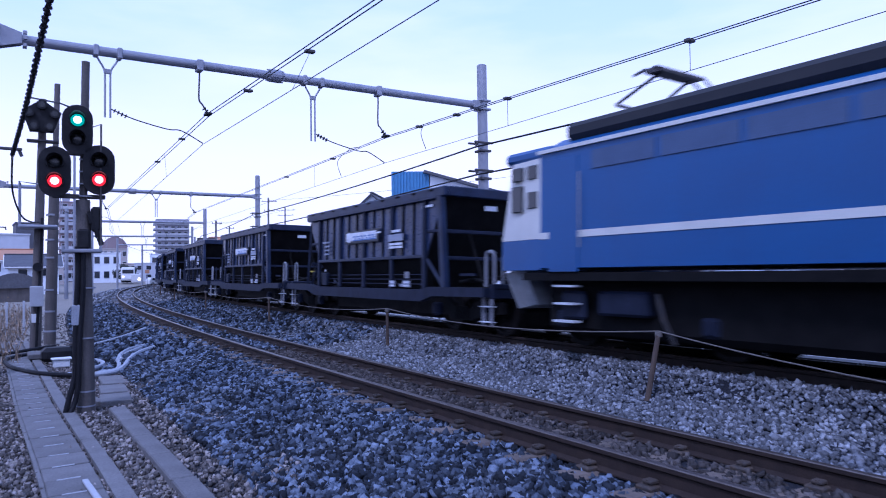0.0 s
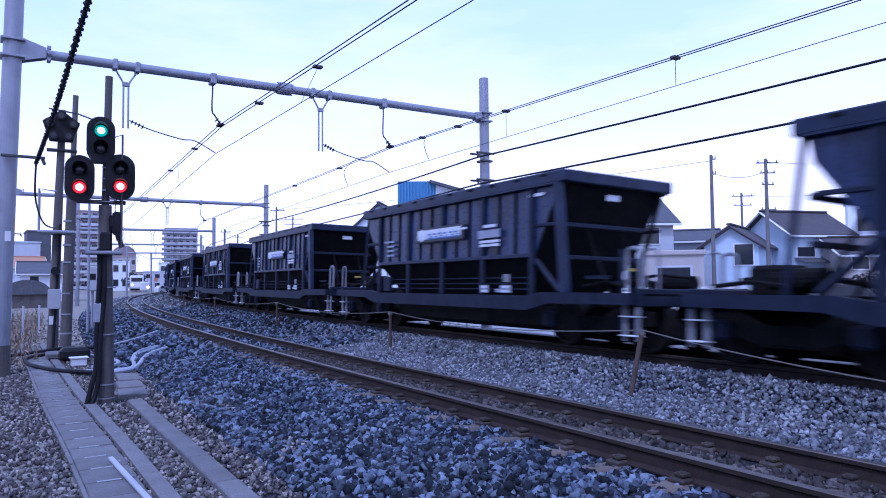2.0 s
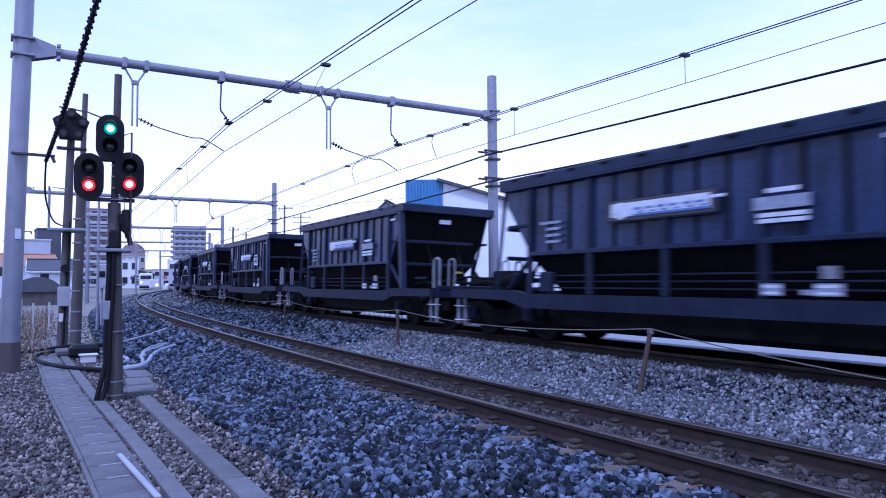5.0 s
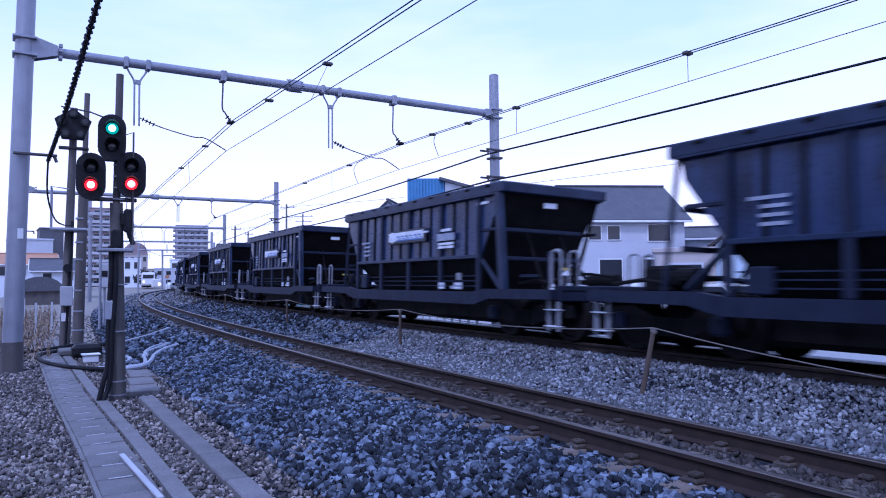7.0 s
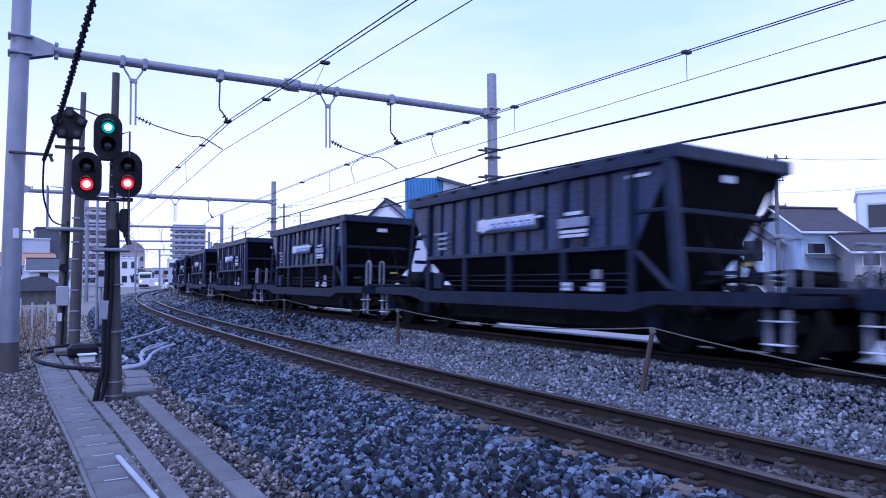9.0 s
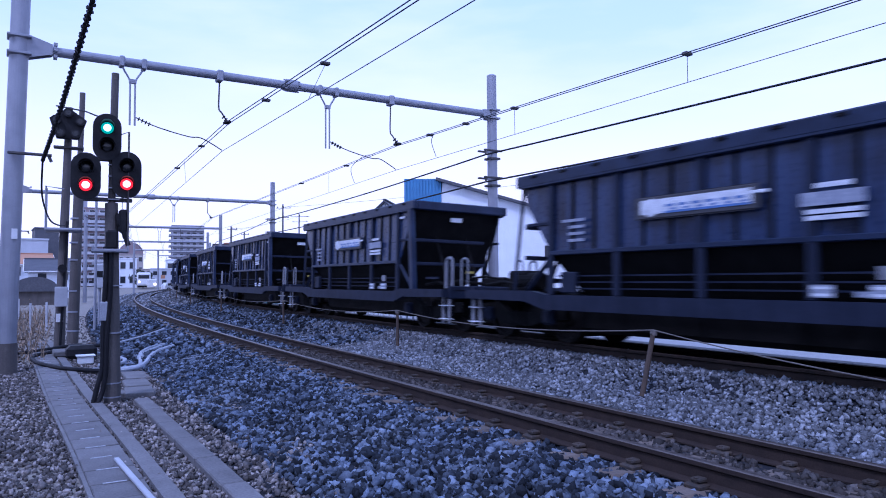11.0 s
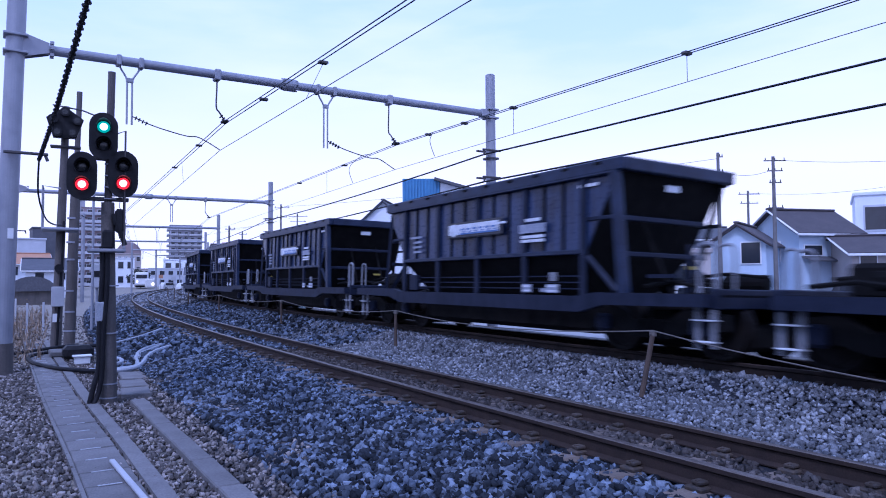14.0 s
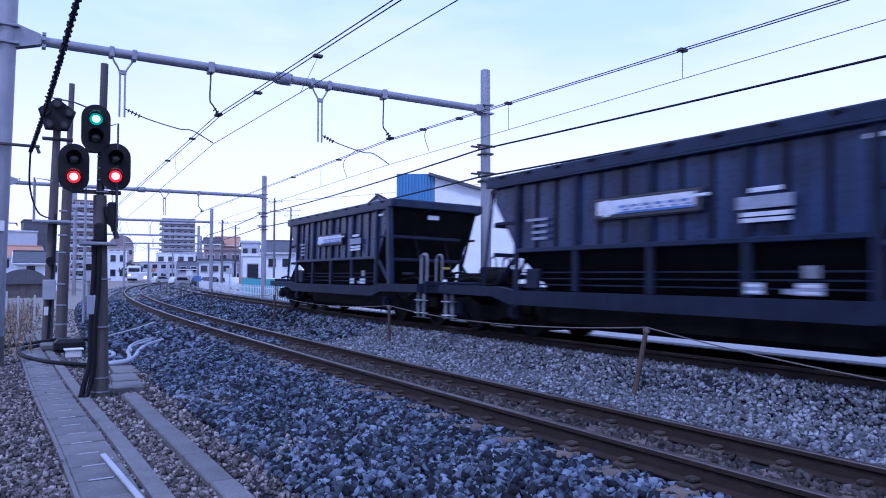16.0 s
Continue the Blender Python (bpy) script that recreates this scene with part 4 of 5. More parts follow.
        prof = [(0, 0), (dep, 0), (dep, e), (dep / 2, r - 0.15), (0, e)]
        sheet(bm, [(w / 2, p, q) for p, q in prof], w)
    else:
        prof = [(-w / 2, 0), (w / 2, 0), (w / 2, e), (0, r - 0.15), (-w / 2, e)]
        sheet(bm, [(p, 0, q) for p, q in prof], dep)
    part("wall", bm, wall, t)
    bm = B()
    if along:
        sl = (r - e) / (dep / 2)
        sheet(bm, [(-w / 2 - over, -over, e - sl * over), (w / 2 + over, -over, e - sl * over), (w / 2 + over, dep / 2, r), (-w / 2 - over, dep / 2, r)], 0.16)
        sheet(bm, [(w / 2 + over, dep + over, e - sl * over), (-w / 2 - over, dep + over, e - sl * over), (-w / 2 - over, dep / 2, r), (w / 2 + over, dep / 2, r)], 0.16)
        ro = part("roof", bm, roof, t)
        part("ridge_tile", box(B(), (0, dep / 2, r + 0.03), (w + 2 * over, 0.3, 0.14), bev=0.04), roof, ro)
        part("gutter", box(B(), (0, -over - 0.03, e - sl * over - 0.12), (w + 2 * over, 0.12, 0.14), bev=0.02), "white", ro)
        for sx in (-1, 1):
            for a, c in (((-over, e - sl * over), (dep / 2, r)), ((dep + over, e - sl * over), (dep / 2, r))):
                part("bargeboard", rod(B(), (sx * (w / 2 + over), a[0], a[1] - 0.08), (sx * (w / 2 + over), c[0], c[1] - 0.08), 0.07, seg=4), "white", ro)
    else:
        sl = (r - e) / (w / 2)
        sheet(bm, [(-w / 2 - over, dep + over, e - sl * over), (-w / 2 - over, -over, e - sl * over), (0, -over, r), (0, dep + over, r)], 0.16)
        sheet(bm, [(w / 2 + over, -over, e - sl * over), (w / 2 + over, dep + over, e - sl * over), (0, dep + over, r), (0, -over, r)], 0.16)
        ro = part("roof", bm, roof, t)
        part("ridge_tile", box(B(), (0, dep / 2, r + 0.03), (0.3, dep + 2 * over, 0.14), bev=0.04), roof, ro)
        for sx in (-1, 1):
            part("bargeboard", rod(B(), (sx * (w / 2 + over), -over, e - sl * over - 0.08), (0, -over, r - 0.08), 0.06, seg=4), roof, ro)
    for x0, x1, z, n, ww, hh in wins:
        windows(t, x0, x1, 0.0, [z - base], n, ww, hh)
    return t


def flat_block(name, b, d, turn, w, dep, h, wall, label, floors=0, cols=0, base=STREET, balcony=False, category="building"):
    x, y = away(b, d)
    t = thing(name, pose(x, y, base, 0, 0, turn), label, category, "buildings")
    part("wall", box(B(), (0, dep / 2, (h - base) / 2), (w, dep, h - base)), wall, t)
    part("roof", box(B(), (0, dep / 2, h - base + 0.15), (w + 0.3, dep + 0.3, 0.3), bev=0.05), wall, t)
    fh = (h - base) / max(floors, 1)
    for f in range(floors):
        z = fh * (f + 0.55)
        if balcony:
            part("balcony", box(B(), (0, -0.75, z - fh * 0.28), (w * 0.98, 1.5, fh * 0.36), bev=0.03), "palecon", t)
            part("balcony", box(B(), (-w / 2 - 0.55, dep / 2, z - fh * 0.28), (1.1, dep * 0.92, fh * 0.34), bev=0.03), "palecon", t)
        for c in range(cols):
            xx = -w / 2 + w * (c + 0.5) / cols
            fr = part("window", box(B(), (xx, -0.03, z), (w / cols * 0.62, 0.08, fh * 0.52)), "wallgrey", t)
            part("pane", box(B(), (xx, -0.075, z), (w / cols * 0.54, 0.03, fh * 0.44)), "glass", fr)
    return t


def utility_pole(b, d, top, arms, label, base=STREET):
    x, y = away(b, d)
    t = thing("utility_pole", pose(x, y, base, 0, 0, -35), label, "utility pole", "utility poles")
    part("shaft", rod(B(), (0, 0, 0), (0, 0, top - base), 0.14, 0.085, seg=12), "concrete", t)
    for z, w in arms:
        a = part("crossarm", box(B(), (0.1, 0, z - base), (w, 0.06, 0.06), bev=0.008), "darksteel", t)
        for k in (-0.42, 0, 0.42):
            part("insulator", rod(B(), (0.1 + k * w, 0, z - base + 0.04), (0.1 + k * w, 0, z - base + 0.18), 0.035, 0.02, seg=6), "darksteel", a)
    return t


def parked_car(x, y, rz, paint, label):
    t = thing("parked_car", pose(x, y, STREET, 0, 0, rz), label, "car", "parked cars")
    bm = B()
    prof = [(-1.65, 0.25), (1.6, 0.25), (1.65, 0.7), (0.95, 0.85), (0.45, 1.42), (-1.2, 1.46), (-1.62, 0.9)]
    sheet(bm, [(p, -0.73, q) for p, q in prof], 1.46)
    bmesh.ops.bevel(bm, geom=list(bm.edges), offset=0.05, segments=2, affect="EDGES")
    part("body", bm, paint, t, smooth=False)
    for sy in (-0.735, 0.735):
        part("side_window", sheet(B(), [(-1.15, sy, 0.92), (0.75, sy, 0.92), (0.38, sy, 1.34), (-1.08, sy, 1.36)], 0.02 if sy < 0 else -0.02), "glass", t)
    part("windscreen", sheet(B(), [(0.93, -0.6, 0.9), (0.93, 0.6, 0.9), (0.49, 0.55, 1.38), (0.49, -0.55, 1.38)], -0.03), "glass", t)
    for sx in (-1.05, 1.05):
        for sy in (-0.7, 0.7):
            w = part("wheel", rod(B(), (sx, sy - 0.09, 0.28), (sx, sy + 0.09, 0.28), 0.28, seg=14), "tyre", t)
            part("rim", rod(B(), (sx, sy - 0.095, 0.28), (sx, sy + 0.095, 0.28), 0.17, seg=12), "steel", w)


def white_fence():
    t = thing("picket_fence", pose(0, 0, 0), "low white slatted fence along the far side of the railway", "fence")
    pk = part("picket", box(B(), (0, 0, 0.20), (0.03, 0.13, 1.12), bev=0.01), "white", t)
    n = 0
    for i in range(150):
        s = 17 + i * 0.5
        o = pk if n == 0 else pk.copy()
        if n:
            scene.collection.objects.link(o)
        o.matrix_local = line_pose(s, SP + 2.75, -0.08)
        n += 1
    for z in (0.12, 0.5):
        part("fence_rail", sweep(B(), [(SP + 2.77, z), (SP + 2.77, z + 0.06), (SP + 2.81, z + 0.06), (SP + 2.81, z)], 17, 92, 2), "white", t)
    bm = sweep(B(), [(SP + 3.6, STREET), (SP + 3.6, 1.05), (SP + 3.63, 1.05), (SP + 3.63, STREET)], 36, 53, 1.0)
    tagged(part("netting_fence", bm, "teal"), "teal construction netting behind the white fence", "netting")


def foliage(name, x, y, base, w, h, n, leaf, mat, label, category, seed):
    rng = np.random.default_rng(seed)
    t = thing(name, pose(x, y, base), label, category)
    bm = B()
    for k in range(9):
        a = rng.uniform(0, math.tau)
        rod(bm, (0, 0, 0), (math.cos(a) * w * 0.35, math.sin(a) * w * 0.35, h * rng.uniform(0.5, 0.9)), 0.03, 0.008, seg=5)
    part("stem", bm, "bark", t)
    bm = B()
    for i in range(n):
        d = rng.normal(size=3)
        d /= np.linalg.norm(d)
        r = rng.uniform(0.45, 1.0) ** 0.6 * (0.8 + 0.3 * math.sin(d[0] * 5 + d[2] * 4))
        c = Vector((d[0] * w / 2 * r, d[1] * w / 2 * r, h * 0.55 + d[2] * h * 0.45 * r))
        u, v = Vector(rng.normal(size=3)).normalized() * leaf, Vector(rng.normal(size=3)).normalized() * leaf
        bm.faces.new([bm.verts.new(c - u), bm.verts.new(c + v * 0.6), bm.verts.new(c + u), bm.verts.new(c - v * 0.6)])
    part("crown", bm, mat, t)


def weeds():
    rng = np.random.default_rng(11)
    bm = B()
    for i in range(2600):
        y = rng.uniform(17.5, 46)
        lat = rng.uniform(-0.075, 0.055) * y - 0.2 + 0.0
        if lat > 0.9 and y < 24:
            continue
        h = rng.uniform(0.12, 0.55) * (1 + (rng.random() > 0.9))
        a = rng.uniform(0, math.tau)
        b = Vector((lat, y, GROUND - 0.03))
        tip = b + Vector((math.cos(a) * h * 0.45, math.sin(a) * h * 0.45, h))
        w = Vector((math.sin(a), -math.cos(a), 0)) * 0.012
        bm.faces.new([bm.verts.new(b - w), bm.verts.new(b + w), bm.verts.new(tip)])
        if i % 3 == 0:
            for k in range(3):
                c = b.lerp(tip, rng.uniform(0.5, 1.0))
                e = Vector(rng.normal(size=3)) * 0.05
                f = Vector(rng.normal(size=3)) * 0.035
                bm.faces.new([bm.verts.new(c), bm.verts.new(c + e), bm.verts.new(c + f)])
    tagged(part("dry_weeds", bm, "weed"), "straggling dry brown weeds beside the path", "weeds", kind="stuff")


def street():
    # white building with a single-pitch roof and a blue sheet front
    x, y = away(31.75, 48.0)
    t = thing("workshop_building", pose(x, y, STREET, 0, 0, -32), "white building with single-pitch roof and blue corrugated side", "building", "buildings")
    prof = [(0.6, 0), (10.2, 0), (10.2, 5.78), (0.6, 8.58)]
    part("wall", sheet(B(), [(p, 0, q) for p, q in prof], 7.0), "wallwhite", t)
    part("roof", sheet(B(), [(0.2, -0.5, 8.83), (10.7, -0.5, 5.80), (10.7, 7.3, 5.80), (0.2, 7.3, 8.83)], 0.18), "rooftile", t)
    ann = part("penthouse", box(B(), (-0.75, 2.0, 4.39), (2.6, 4.0, 8.78)), "wallgrey", t)
    bm = B()
    for k in range(12):
        box(bm, (-1.94 + k * 0.22, -0.05, 6.98), (0.11, 0.12, 3.6), bev=0.02)
    box(bm, (-0.75, 0.0, 6.98), (2.6, 0.06, 3.6))
    part("blue_cladding", bm, "bluesheet", ann, "blue corrugated sheet cladding")
    windows(t, 7.5, 9.8, 0.0, [3.6], 2, 0.7, 0.9)
    gable_house("house", 27.7, 58, -40, 4.0, 6, 6.2, 8.0, "wallwhite", "rooftile", "white two-storey house with a dark gable", over=0.3, along=False)
    gable_house("house", 47.6, 48, -27, 7.4, 8.6, 5.4, 8.0, "wallgrey", "rooftile", "grey two-storey house with a slate-grey gable roof",
                wins=((-3.2, -0.6, 4.3, 2, 0.8, 0.9), (0.6, 3.2, 4.3, 1, 1.5, 1.1), (-3.0, 3.0, 1.7, 2, 1.5, 1.6)))
    flat_block("garage", 51.6, 43, -50, 3.4, 4.5, 2.75, "wallbeige", "low beige garage with a flat roof beside the grey house", 1, 1, category="garage")
    gable_house("house", 52.9, 54, -52, 3.6, 5, 4.3, 5.1, "wallgrey", "rooftile", "long low grey tin-roofed shed between houses")
    gable_house("house", 55.8, 46, -68, 3.2, 5, 3.55, 4.65, "wallblue", "roofbrown", "small pale blue house with a brown tiled gable", wins=((0.0, 1.5, 2.8, 1, 1.05, 1.25),), along=False)
    t = gable_house("house", 61.9, 50.5, -18, 4.6, 4.6, 4.35, 5.8, "wallblue", "roofbrown", "pale blue house with a wide brown tiled roof",
                    wins=((-2.0, -0.5, 3.0, 1, 1.3, 0.6), (1.0, 2.0, 2.6, 1, 0.6, 1.5)))
    sw = part("window", box(B(), (-2.32, 2.1, 2.95 - STREET), (0.10, 1.1, 1.4), bev=0.01), "white", t)
    part("pane", box(B(), (-2.37, 2.1, 2.95 - STREET), (0.03, 0.94, 1.22)), "glass", sw)
    part("awning", sheet(B(), [(-2.1, -0.9, 2.35 - STREET), (2.5, -0.9, 2.35 - STREET), (2.5, 0.0, 2.62 - STREET), (-2.1, 0.0, 2.62 - STREET)], 0.08), "rooftile", t)
    gable_house("house", 66.0, 49, -40, 5.0, 5, 2.9, 3.9, "wallbeige", "roofbrown", "beige house with a low tiled roof", wins=((-2.4, 2.4, 2.2, 3, 0.9, 0.7),))
    flat_block("apartment_house", 67.5, 66, -62, 9, 8, 7.9, "wallwhite", "pale flat-roofed apartment house", 2, 3)
    gable_house("house", 76, 48, -70, 9, 7, 5.2, 7.2, "wallwhite", "rooftile", "white house with a grey tiled roof", wins=((-3, 3, 4.2, 3, 1.0, 1.0),))
    gable_house("house", 40.8, 49, -38, 5.0, 6, 4.8, 5.8, "wallwhite", "rooftile", "plain white house wall with a low roof", wins=((-1, 1, 3.2, 1, 0.9, 0.9),))
    utility_pole(54.55, 44, 8.75, ((8.5, 0.35), (7.6, 0.35)), "concrete utility pole with short crossarms")
    utility_pole(58.4, 45, 8.45, ((8.2, 1.3), (7.6, 0.9), (6.9, 0.7), (5.4, 0.9)), "concrete utility pole with several crossarms")
    utility_pole(56.6, 66, 8.9, ((8.6, 1.9), (7.8, 1.6)), "distant utility pole with crossarms")
    utility_pole(19.4, 75, 9.4, ((9.0, 1.6), (8.0, 1.2)), "utility pole behind the houses")
    utility_pole(20.7, 95, 10.3, ((9.9, 2.6), (9.2, 2.2)), "utility pole with wide crossarms")
    utility_pole(15.4, 70, 6.6, ((6.3, 1.0),), "short pole by the street")
    utility_pole(16.4, 90, 7.4, ((7.1, 1.0),), "short pole by the street")
    utility_pole(33.1, 60, 5.8, ((5.5, 1.0),), "low grey street pole")
    for b0, d0, z0, b1, d1, z1 in ((54.55, 44, 7.7, 58.4, 45, 7.7), (58.4, 45, 8.25, 72.0, 47, 8.0), (56.6, 66, 8.7, 66.0, 66, 8.6),
                                   (19.4, 75, 9.1, 54.55, 44, 8.4), (15.4, 70, 6.4, 19.4, 75, 8.1), (20.7, 95, 9.9, 12.0, 130, 9.0)):
        overhead_wire("street_wire", [(*away(b0, d0), z0), (*away(b1, d1), z1)], 0.012, "cable", "thin black street wire between utility poles", 0.35, 14)
    # houses further along the street
    t = flat_block("house", 14.9, 88, -22, 3.9, 6, 2.75, "wallwhite", "white two-storey house with a thin dark roof edge", 2, 3)
    part("parapet", box(B(), (0, 3, 3.55), (4.5, 6.7, 0.22), bev=0.03), "rooftile", t, "dark grey flat roof edge")
    flat_block("house", 15.5, 100, -20, 4.9, 7, 4.6, "wallbrown", "brown flat-roofed house behind a white one", 2, 3)
    gable_house("house", 14.6, 122, -20, 2.4, 6, 6.6, 7.6, "wallbeige", "roofbrown", "beige house with a low brown roof")
    gable_house("house", 15.7, 126, -20, 3.6, 6, 6.6, 8.0, "orange", "orange", "house with an orange-brown roof")
    flat_block("house", 17.5, 84, -20, 2.0, 6, 5.0, "wallgrey", "grey two-storey house by the street", 2, 2)
    flat_block("garage", 17.75, 78, -20, 2.1, 4, 3.3, "wallwhite", "white garage with a wide pale shutter", 1, 1, category="garage")
    gable_house("house", 19.8, 78, -25, 3.4, 8, 3.9, 5.2, "wallwhite", "rooftile", "white house with wide grey roof", wins=((-1.5, 1.5, 2.6, 2, 0.8, 0.9),))
    gable_house("house", 13.3, 150, -14, 6, 7, 2.6, 4.0, "wallgrey", "rooftile", "small grey house by the curve", wins=((-3, 3, 2.4, 3, 1.1, 1.0),))
    flat_block("apartment_tower", 12.2, 350, -9, 14.5, 12, 27.5, "walltower", "tall grey apartment tower with balconies", 11, 5, balcony=True)
    flat_block("apartment_tower", 5.5, 260, -4, 9.0, 9, 26, "wallbrown", "tall brown apartment tower with balconies", 10, 3, balcony=True)
    flat_block("apartment_tower", 4.95, 300, -3, 2.2, 4, 33, "walltower", "slim grey tower block", 0, 0)
    flat_block("low_building", 1.35, 150, 4, 7, 8, 9.2, "wallgrey", "pale blue-grey low building", 0, 0)
    flat_block("low_building", 2.6, 160, 2, 4.2, 8, 12.0, "rooftile", "dark rooftop sign building", 0, 0)
    gable_house("house", 0.7, 95, 3, 7.5, 7, 3.6, 4.8, "wallwhite", "orange", "white house with a reddish roof", wins=((-3, 3, 2.6, 3, 1.0, 1.0),))
    gable_house("house", 3.0, 85, -2, 4.6, 7, 2.7, 3.9, "wallwhite", "rooftile", "white house with a dark roof beyond the path", wins=((-2, 2, 1.9, 2, 0.8, 0.7),))
    x, y = away(1.9, 62)
    sh = thing("shed", pose(x, y, GROUND - 0.03, 0, 0, -2), "long dark low shed with a rounded roof", "shed", "buildings")
    part("wall", box(B(), (0, 3, 0.55), (3.0, 6, 1.1)), "polec", sh)
    arc = [(1.65 * math.cos(a), 1.05 + 1.15 * math.sin(a)) for a in np.linspace(0, math.pi, 13)]
    part("roof", sheet(B(), [(p, -0.2, q) for p, q in arc], 6.4), "rooftile", sh)
    gable_house("house", -7, 70, 8, 9, 7, 5.0, 6.8, "wallwhite", "rooftile", "white house behind the fence", wins=((-3, 3, 4.2, 3, 1.0, 1.0),))
    db = flat_block("domed_building", 8.15, 300, -5, 9.0, 10, 11.9, "wallbeige", "distant pale building with rounded top", 3, 4)
    arc = [(4.5 * math.cos(a), 12.6 + 4.6 * math.sin(a)) for a in np.linspace(0, math.pi, 13)]
    part("dome", sheet(B(), [(p, 0, q) for p, q in arc], 10), "wallbrown", db)
    flat_block("low_building", 7.6, 210, -3, 7, 8, 7.5, "wallwhite", "white low building far down the line", 2, 3)
    flat_block("low_building", 10.8, 230, -7, 10, 8, 5.0, "wallgrey", "grey low building far down the line", 2, 4)
    for i, (b, d, w, h) in enumerate(((5.4, 260, 10, 8), (7.6, 330, 14, 10), (9.2, 300, 8, 6), (12.0, 240, 12, 8), (14.0, 260, 14, 9), (16.5, 220, 14, 7), (19.5, 240, 18, 9), (24, 260, 20, 9), (3.9, 190, 6, 5.5), (2.2, 150, 5, 4.5))):
        flat_block("distant_building", b, d, -b, w, 8, h, ("wallwhite", "wallgrey", "wallbeige")[i % 3], "plain pale building in the distance", 2, 4)
    for i, (bb, dd, hh) in enumerate(((13.0, 88, 2.2), (13.6, 80, 1.6), (16.0, 72, 2.4), (17.0, 66, 1.5), (18.6, 58, 2.2), (21.5, 60, 1.7), (11.3, 110, 2.4), (10.4, 130, 2.8))):
        xx, yy = away(bb, dd)
        t = thing("street_sign", pose(xx, yy, STREET, 0, 0, -bb), "small pale signboard on a post by the street", "sign", "street signs")
        part("post", rod(B(), (0, 0, 0), (0, 0, hh), 0.04, seg=6), "steel", t)
        part("board", box(B(), (0, -0.05, hh - 0.3), (0.7, 0.04, 0.6), bev=0.01), ("white", "plateblue", "palecon", "orange")[i % 4], t)
    for i, (bb, dd) in enumerate(((12.4, 105), (13.9, 96), (15.9, 84), (18.2, 70), (19.6, 64), (24.0, 55), (11.0, 140))):
        parked_car(*away(bb, dd), 20 + 35 * (i % 3), ("carwhite", "cardark")[i % 2], ("white", "dark")[i % 2] + " small car parked along the curve street")
    parked_car(*away(22.0, 60), 40, "carwhite", "white parked car on the street")
    parked_car(*away(17.0, 75), 60, "carwhite", "white parked car by the curve")
    parked_car(*away(14.6, 88), 60, "cardark", "dark parked car by the curve")
    parked_car(*away(53.5, 30), -50, "carwhite", "white parked car beside another before the houses")
    parked_car(*away(56.1, 31), -50, "carwhite", "white parked car before the houses")
    parked_car(*away(63.5, 37), -35, "cardark", "dark parked car before the houses")
    parked_car(*away(49.5, 36), 10, "carwhite", "white parked car before the grey house")
    foliage("shrub", *away(65.5, 40), STREET, 3.6, 2.0, 5000, 0.09, "leaf", "dark clipped garden hedge", "hedge", 5)
    foliage("shrub", *away(9.0, 190), STREET, 7, 5, 900, 0.30, "leaf", "bare dark trees beside the line", "tree", 6)


def far_train():
    """A train with lit headlights waiting far down the line."""
    t = thing("distant_train", pose(*away(9.05, 165), -0.3, 0, 0, -8.6), "distant white commuter train with lit headlights", "train")
    part("body", box(B(), (0, 10, 2.1), (2.8, 20, 2.9), bev=0.25), "white", t)
    part("windscreen", box(B(), (0, -0.03, 2.6), (2.2, 0.1, 0.8), bev=0.05), "glass", t)
    part("skirt", box(B(), (0, 10, 0.5), (2.5, 19.5, 0.5)), "under", t)
    for x in (-0.9, 0.9):
        part("headlight", rod(B(), (x, -0.02, 1.5), (x, -0.08, 1.5), 0.2, seg=12), "head_on", t, "lit headlight")
    v = thing("distant_vehicle", pose(*away(9.65, 150), -0.2, 0, 0, -8), "distant white van with one lit headlight", "van")
    part("body", box(B(), (0, 2, 1.1), (1.8, 4, 1.8), bev=0.2), "carwhite", v)
    part("headlight", rod(B(), (0.5, -0.02, 0.9), (0.5, -0.08, 0.9), 0.28, seg=12), "head_on", v, "lit headlight")


# ---- the train ----
def lathe(prof, sx, y, z, seg=24):
    """A wheel turned about the x axis: prof gives (x, radius)."""
    bm = B()
    rings = [[bm.verts.new((sx * x, y + r * math.cos(k * math.tau / seg), z + r * math.sin(k * math.tau / seg))) for k in range(seg)] for x, r in prof]
    for u, v in zip(rings, rings[1:] + rings[:1]):
        for k in range(seg):
            bm.faces.new((u[k], u[(k + 1) % seg], v[(k + 1) % seg], v[k]))
    return bm


def bogie(parent, y, wb=1.75):
    b = part("bogie", box(B(), (0, y, 0.52), (1.5, 0.4, 0.26), bev=0.03), "under", parent)
    # dark block added low between the wheels to darken the gap beneath
    part("brake_beam", box(B(), (0, y, 0.30), (0.9, wb + 0.5, 0.36), bev=0.06), "under", b)
    for sx in (-0.98, 0.98):
        bm = B()
        prof = [(-1.25, 0.42), (-1.25, 0.62), (-0.6, 0.68), (-0.3, 0.50), (0.3, 0.50), (0.6, 0.68), (1.25, 0.62), (1.25, 0.42), (0.65, 0.36), (0.3, 0.26), (-0.3, 0.26), (-0.65, 0.36)]
        sheet(bm, [(sx, y + p, q) for p, q in prof], 0.12)
        for k in range(4):
            rod(bm, (sx, y - 0.18 + 0.12 * k, 0.30), (sx, y - 0.18 + 0.12 * k, 0.52), 0.05, seg=8)
        part("side_frame", bm, "under", b)
        for sy in (-wb / 2, wb / 2):
            bm = box(B(), (sx * 1.03, y + sy, 0.44), (0.16, 0.26, 0.26), bev=0.04)
            rod(bm, (sx * 1.03, y + sy, 0.44), (sx * 1.13, y + sy, 0.44), 0.08, seg=10)
            part("axle_box", bm, "frame", b)
    for sy in (-wb / 2, wb / 2):
